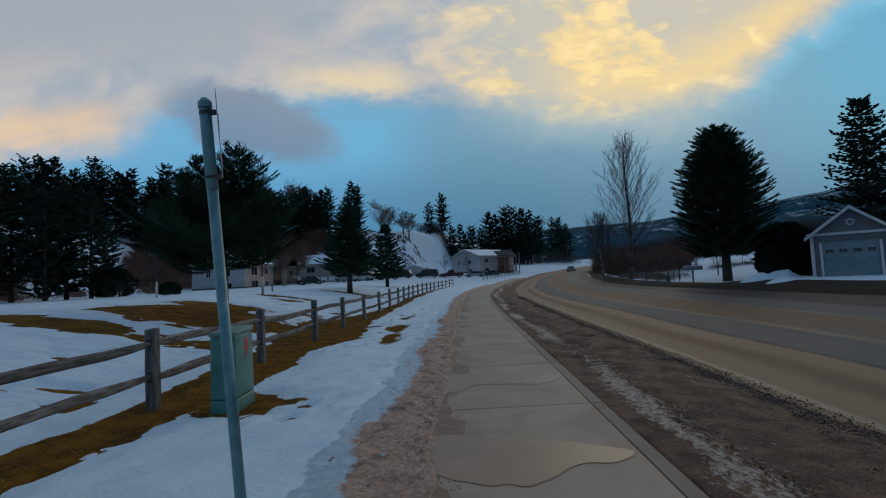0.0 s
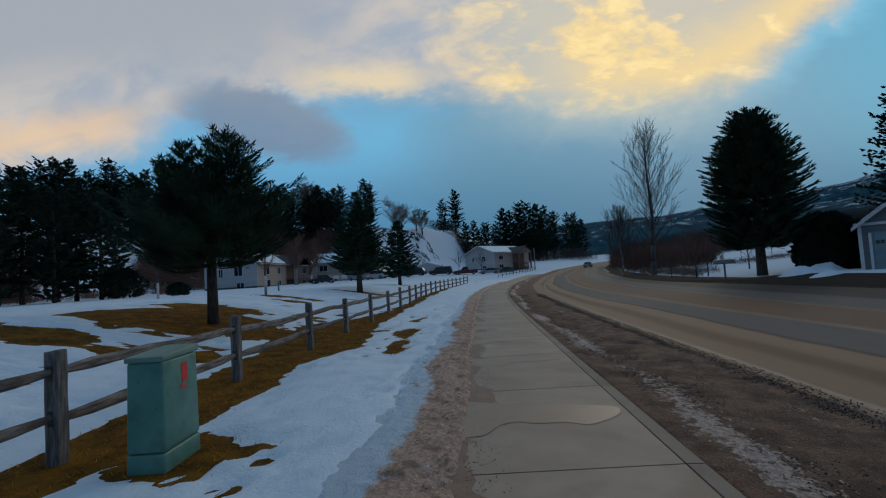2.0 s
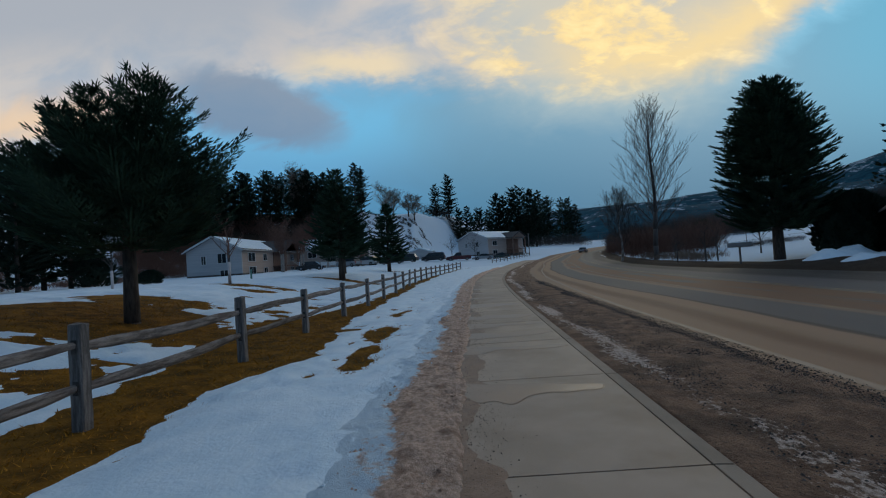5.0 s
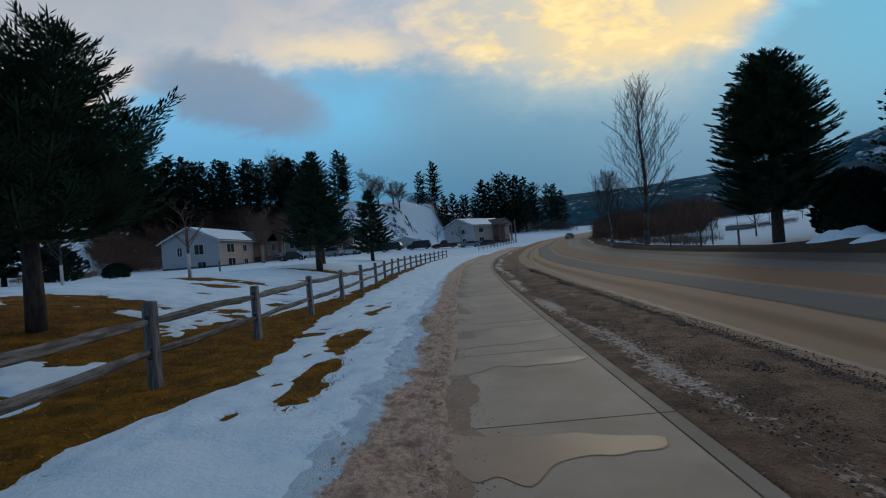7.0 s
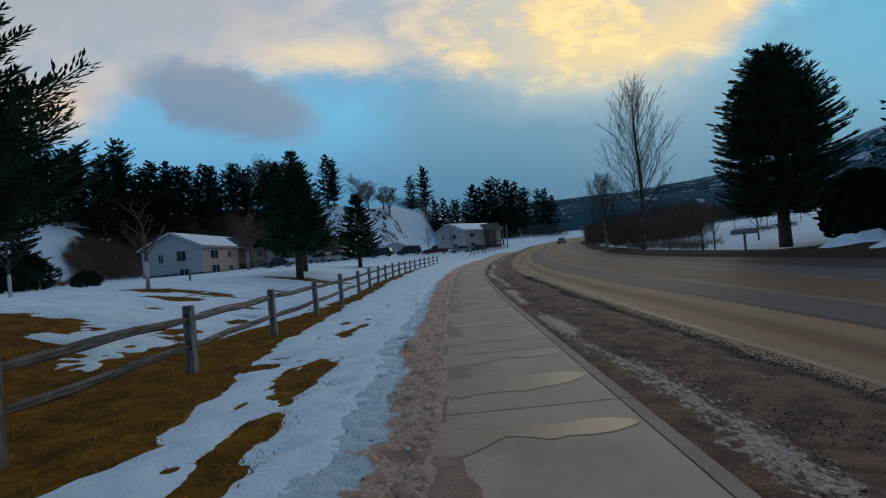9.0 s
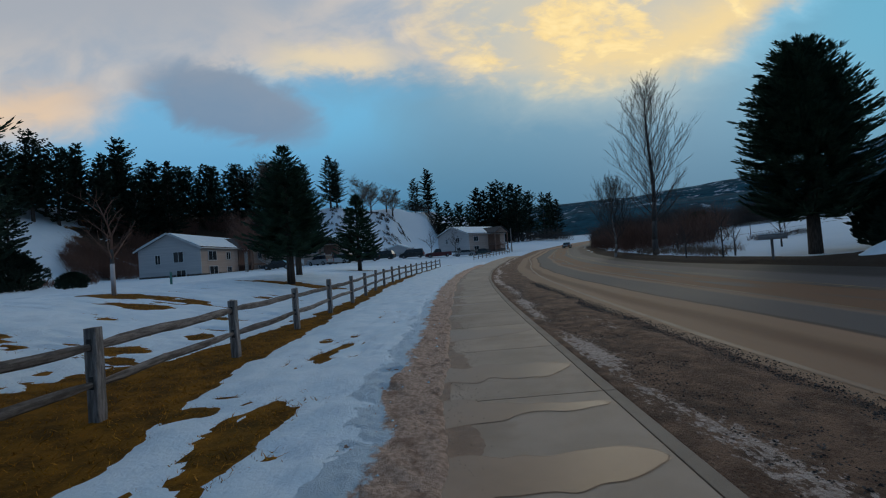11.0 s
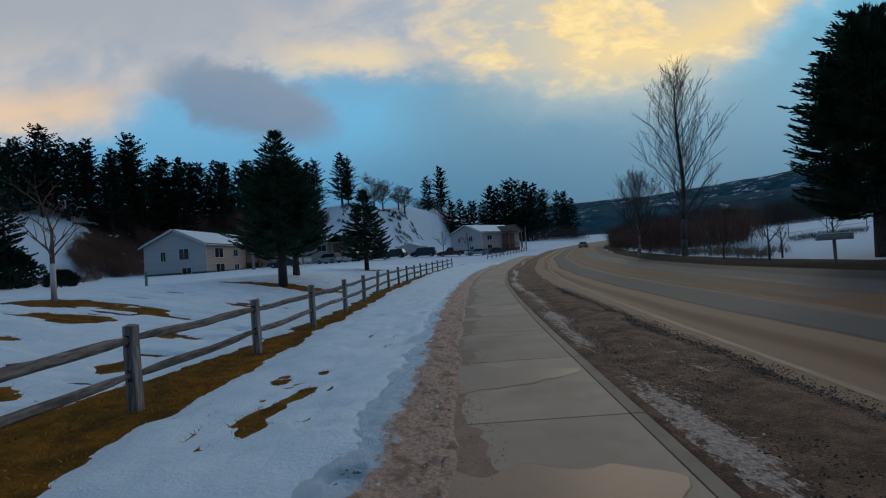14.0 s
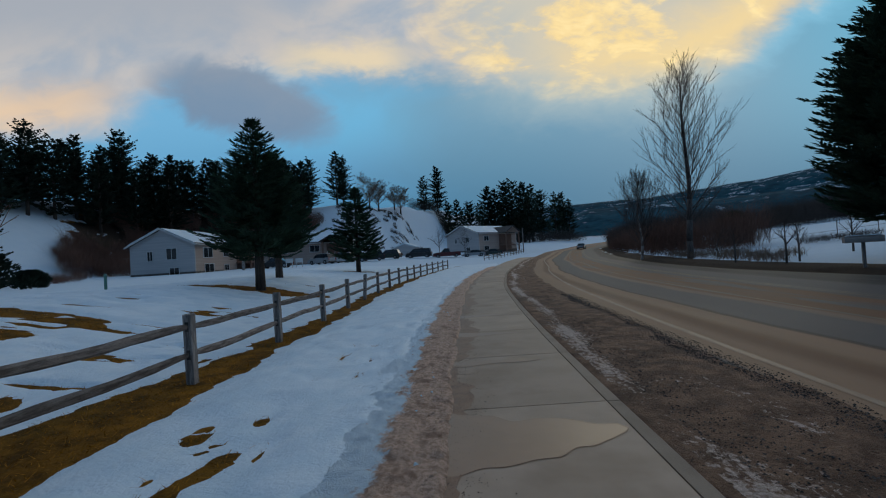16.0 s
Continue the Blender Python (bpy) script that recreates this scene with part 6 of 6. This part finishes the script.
def car(x, y, turn, colour, kind, label, z=None):
    """A parked vehicle: lofted body, glazed cabin, four wheels, lamps. It points along its own +y."""
    ln, wd, ht = {"suv": (4.6, 1.82, 1.70), "sedan": (4.6, 1.78, 1.42), "pickup": (5.4, 1.9, 1.75), "van": (4.9, 1.9, 1.8)}[kind]
    root = thing("parked_car", (x, y, gz(x, y) + 0.02 if z is None else z), label, "car", turn=turn)
    h, b = ht, -ln / 2
    belt = h * 0.58
    side = [(b, 0.38), (b + 0.05, belt - 0.02), (b + 0.25, belt), (ln / 2 - 1.25, belt), (ln / 2 - 0.35, belt - 0.13), (ln / 2 - 0.05, belt - 0.28), (ln / 2, 0.40), (ln / 2 - 0.15, 0.24), (b + 0.15, 0.24)]
    bm = bmesh.new()
    rows = []
    for sx_, inset in ((-1, 0.06), (-1, 0.0), (1, 0.0), (1, 0.06)):
        rows.append([bm.verts.new((sx_ * (wd / 2 - inset), yy_, zz_ - (0.0 if inset == 0 else -0.03 * (zz_ > 0.5)))) for yy_, zz_ in side])
    n = len(side)
    for r0, r1 in zip(rows, rows[1:]):
        for i in range(n):
            bm.faces.new((r0[i], r0[(i + 1) % n], r1[(i + 1) % n], r1[i]))
    bm.faces.new(rows[0]), bm.faces.new(rows[-1][::-1])
    bmesh.ops.recalc_face_normals(bm, faces=bm.faces)
    part("body", bm, PAINTS[colour], root)
    back = {"suv": b + 0.15, "sedan": b + 0.75, "pickup": b + 2.0, "van": b + 0.1}[kind]
    roof0 = {"suv": back + 0.35, "sedan": back + 0.75, "pickup": back + 0.2, "van": back + 0.2}[kind]
    front = ln / 2 - {"suv": 1.15, "sedan": 1.2, "pickup": 1.55, "van": 0.8}[kind]
    roof1 = front - 0.75
    for nm, lo, hi, mt, tag in (("glazing", belt - 0.01, h - 0.07, GLASS, "dark tinted windows"), ("cabin_roof", h - 0.07, h, PAINTS[colour], "")):
        f0 = (lo - belt) / (h - belt)
        f1 = (hi - belt) / (h - belt)
        bm = bmesh.new()
        q = []
        for f_, zz_ in ((f0, lo), (f1, hi)):
            inset = 0.06 + 0.16 * f_
            ya, yb = back + (roof0 - back) * f_, front + (roof1 - front) * f_
            q.append([bm.verts.new(p) for p in ((-wd / 2 + inset, ya, zz_), (wd / 2 - inset, ya, zz_), (wd / 2 - inset, yb, zz_), (-wd / 2 + inset, yb, zz_))])
        bm.faces.new(q[0][::-1]), bm.faces.new(q[1])
        for i in range(4):
            bm.faces.new((q[0][i], q[0][(i + 1) % 4], q[1][(i + 1) % 4], q[1][i]))
        part(nm, bm, mt, root, tag)
    for sx_ in (-1, 1):
        for yy_ in (b + 0.85, ln / 2 - 0.9):
            c = sx_ * (wd / 2 - 0.10)
            tyre = part("wheel", tube(bmesh.new(), (c - 0.11, yy_, 0.33), (c + 0.11, yy_, 0.33), 0.33, 0.33, 18), TYRE, root)
            part("rim", tube(bmesh.new(), (c + sx_ * 0.09, yy_, 0.33), (c + sx_ * 0.118, yy_, 0.33), 0.20, 0.17, 12), RIM, tyre)
        part("headlight", boxed((0.34, 0.06, 0.16), (sx_ * (wd / 2 - 0.26), ln / 2 - 0.03, belt - 0.36), 0.02), HEADLAMP, root)
        part("taillight", boxed((0.16, 0.06, 0.34), (sx_ * (wd / 2 - 0.12), b + 0.01, belt - 0.18), 0.02), TAILLAMP, root)
    part("bumper", boxed((wd - 0.06, 0.14, 0.18), (0, ln / 2 - 0.02, 0.36), 0.03), STONE, root)
    part("bumper", boxed((wd - 0.06, 0.14, 0.18), (0, b + 0.02, 0.36), 0.03), STONE, root)
    return root


car(-21.2, 86.0, 62, "silver", "suv", "silver estate car parked before the apartment house")
car(-18.6, 89.5, 70, "white", "suv", "white car parked before the apartment house")
car(-16.6, 90.5, 75, "yellow", "sedan", "small yellow car parked before the apartments")
car(-13.6, 88.0, 100, "black", "suv", "black car parked near the spruce")
car(-24.8, 75.5, 95, "black", "sedan", "black car parked by the entry stairs")
car(-28.0, 83.5, 60, "green", "sedan", "dark green car parked by the entry stairs")
car(-11.8, 97.0, 80, "green", "suv", "dark car parked behind the fence")
car(-6.4, 99.5, 85, "black", "van", "black van parked behind the fence")
car(-1.2, 102.5, 95, "red", "pickup", "dark red pickup parked behind the fence")
car(4.2, 106.0, 100, "silver", "sedan", "silver car parked by the far house")
car(8.6, 113.0, 80, "green", "sedan", "dark car parked by the far house")
rz = float(rise_z(128.0))
car(float(kerb_x(128)) + 7.2, 128.0, -22, "silver", "sedan", "silver car standing far off at the road bend", z=rz - ROAD_DROP + 0.01)

# ---- roadside fittings ----
MAILGREY = material("grey_painted_wood", [(0.17, 0.155, 0.145), (0.24, 0.22, 0.205)], 3, 0.7, 0.2, 30)
mail = thing("mailbox", (16.75, 28.9, gz(16.75, 28.9)), "grey rounded mailbox on a wooden post", "mailbox", turn=-25)
part("post", boxed((0.11, 0.11, 1.35), (0, 0, 0.45), 0.01), WOOD, mail)
bm = prism([(0.18 * math.cos(a), 1.08 + 0.19 * math.sin(a)) for a in [math.pi * i / 8 for i in range(9)]] + [(-0.18, 1.0), (0.18, 1.0)], -0.62, 0.62)
bmesh.ops.rotate(bm, verts=bm.verts, matrix=Matrix.Rotation(radians(90), 3, "Z"))
bx = part("box", bm, MAILGREY, mail)
part("door", boxed((0.02, 0.32, 0.26), (0.632, 0, 1.12), 0.01), MAILGREY, bx)
part("snow_cap", boxed((1.1, 0.16, 0.03), (0, 0, 1.285), 0.01), SNOW, mail, "thin cap of snow")
field_fence = thing("wire_fence", (0, 0, 0), "thin wire fence on steel posts in the field", "fence")
spots = [(21.5 + 2.95 * k, 53.5 - 0.62 * k) for k in range(14)]
for x, y in spots:
    part("post", tube(bmesh.new(), (x, y, gz(x, y) - 0.2), (x, y, gz(x, y) + 1.35), 0.03, 0.03, 6), STONE, field_fence)
for (x0, y0), (x1, y1) in zip(spots, spots[1:]):
    for h_ in (0.5, 1.3):
        part("wire", tube(bmesh.new(), (x0, y0, gz(x0, y0) + h_), (x1, y1, gz(x1, y1) + h_), 0.012, 0.012, 4), STONE, field_fence)
upole = thing("utility_pole", (18.0, 131.0, gz(18, 131)), "pale short utility pole by the far house", "pole")
part("shaft", tube(bmesh.new(), (0, 0, -0.3), (0, 0, 6.0), 0.16, 0.12, 10), WOOD, upole)
part("cap", tube(bmesh.new(), (0, 0, 6.0), (0, 0, 6.12), 0.15, 0.10, 10), STONE, upole)
marker = thing("utility_marker", (-12.0, 26.0, gz(-12, 26)), "short grey-green utility marker post on the lawn", "marker post")
part("post", tube(bmesh.new(), (0, 0, -0.1), (0, 0, 0.55), 0.05, 0.05, 10), GREEN, marker)
part("cap", tube(bmesh.new(), (0, 0, 0.55), (0, 0, 0.62), 0.062, 0.045, 10), GREEN_LID, marker)
for k, (x, y) in enumerate(((-21.6, 72.0), (-20.4, 72.4))):
    sg = thing("notice_board", (x, y, gz(x, y)), "small white notice board on two posts", "sign")
    part("board", boxed((1.0, 0.04, 0.55), (0, 0, 0.95), 0.01), TRIM, sg)
    for s in (-0.4, 0.4):
        part("leg", boxed((0.07, 0.07, 0.8), (s, 0, 0.32), 0.0), TRIM, sg)
# brush pile in the field
brush("brush_pile", [(28.5, 46.5, 1.5, 0.7), (31.0, 46.0, 1.3, 0.6)], "low pile of dead branches in the snowy field", TWIG, 9, 260, 1)
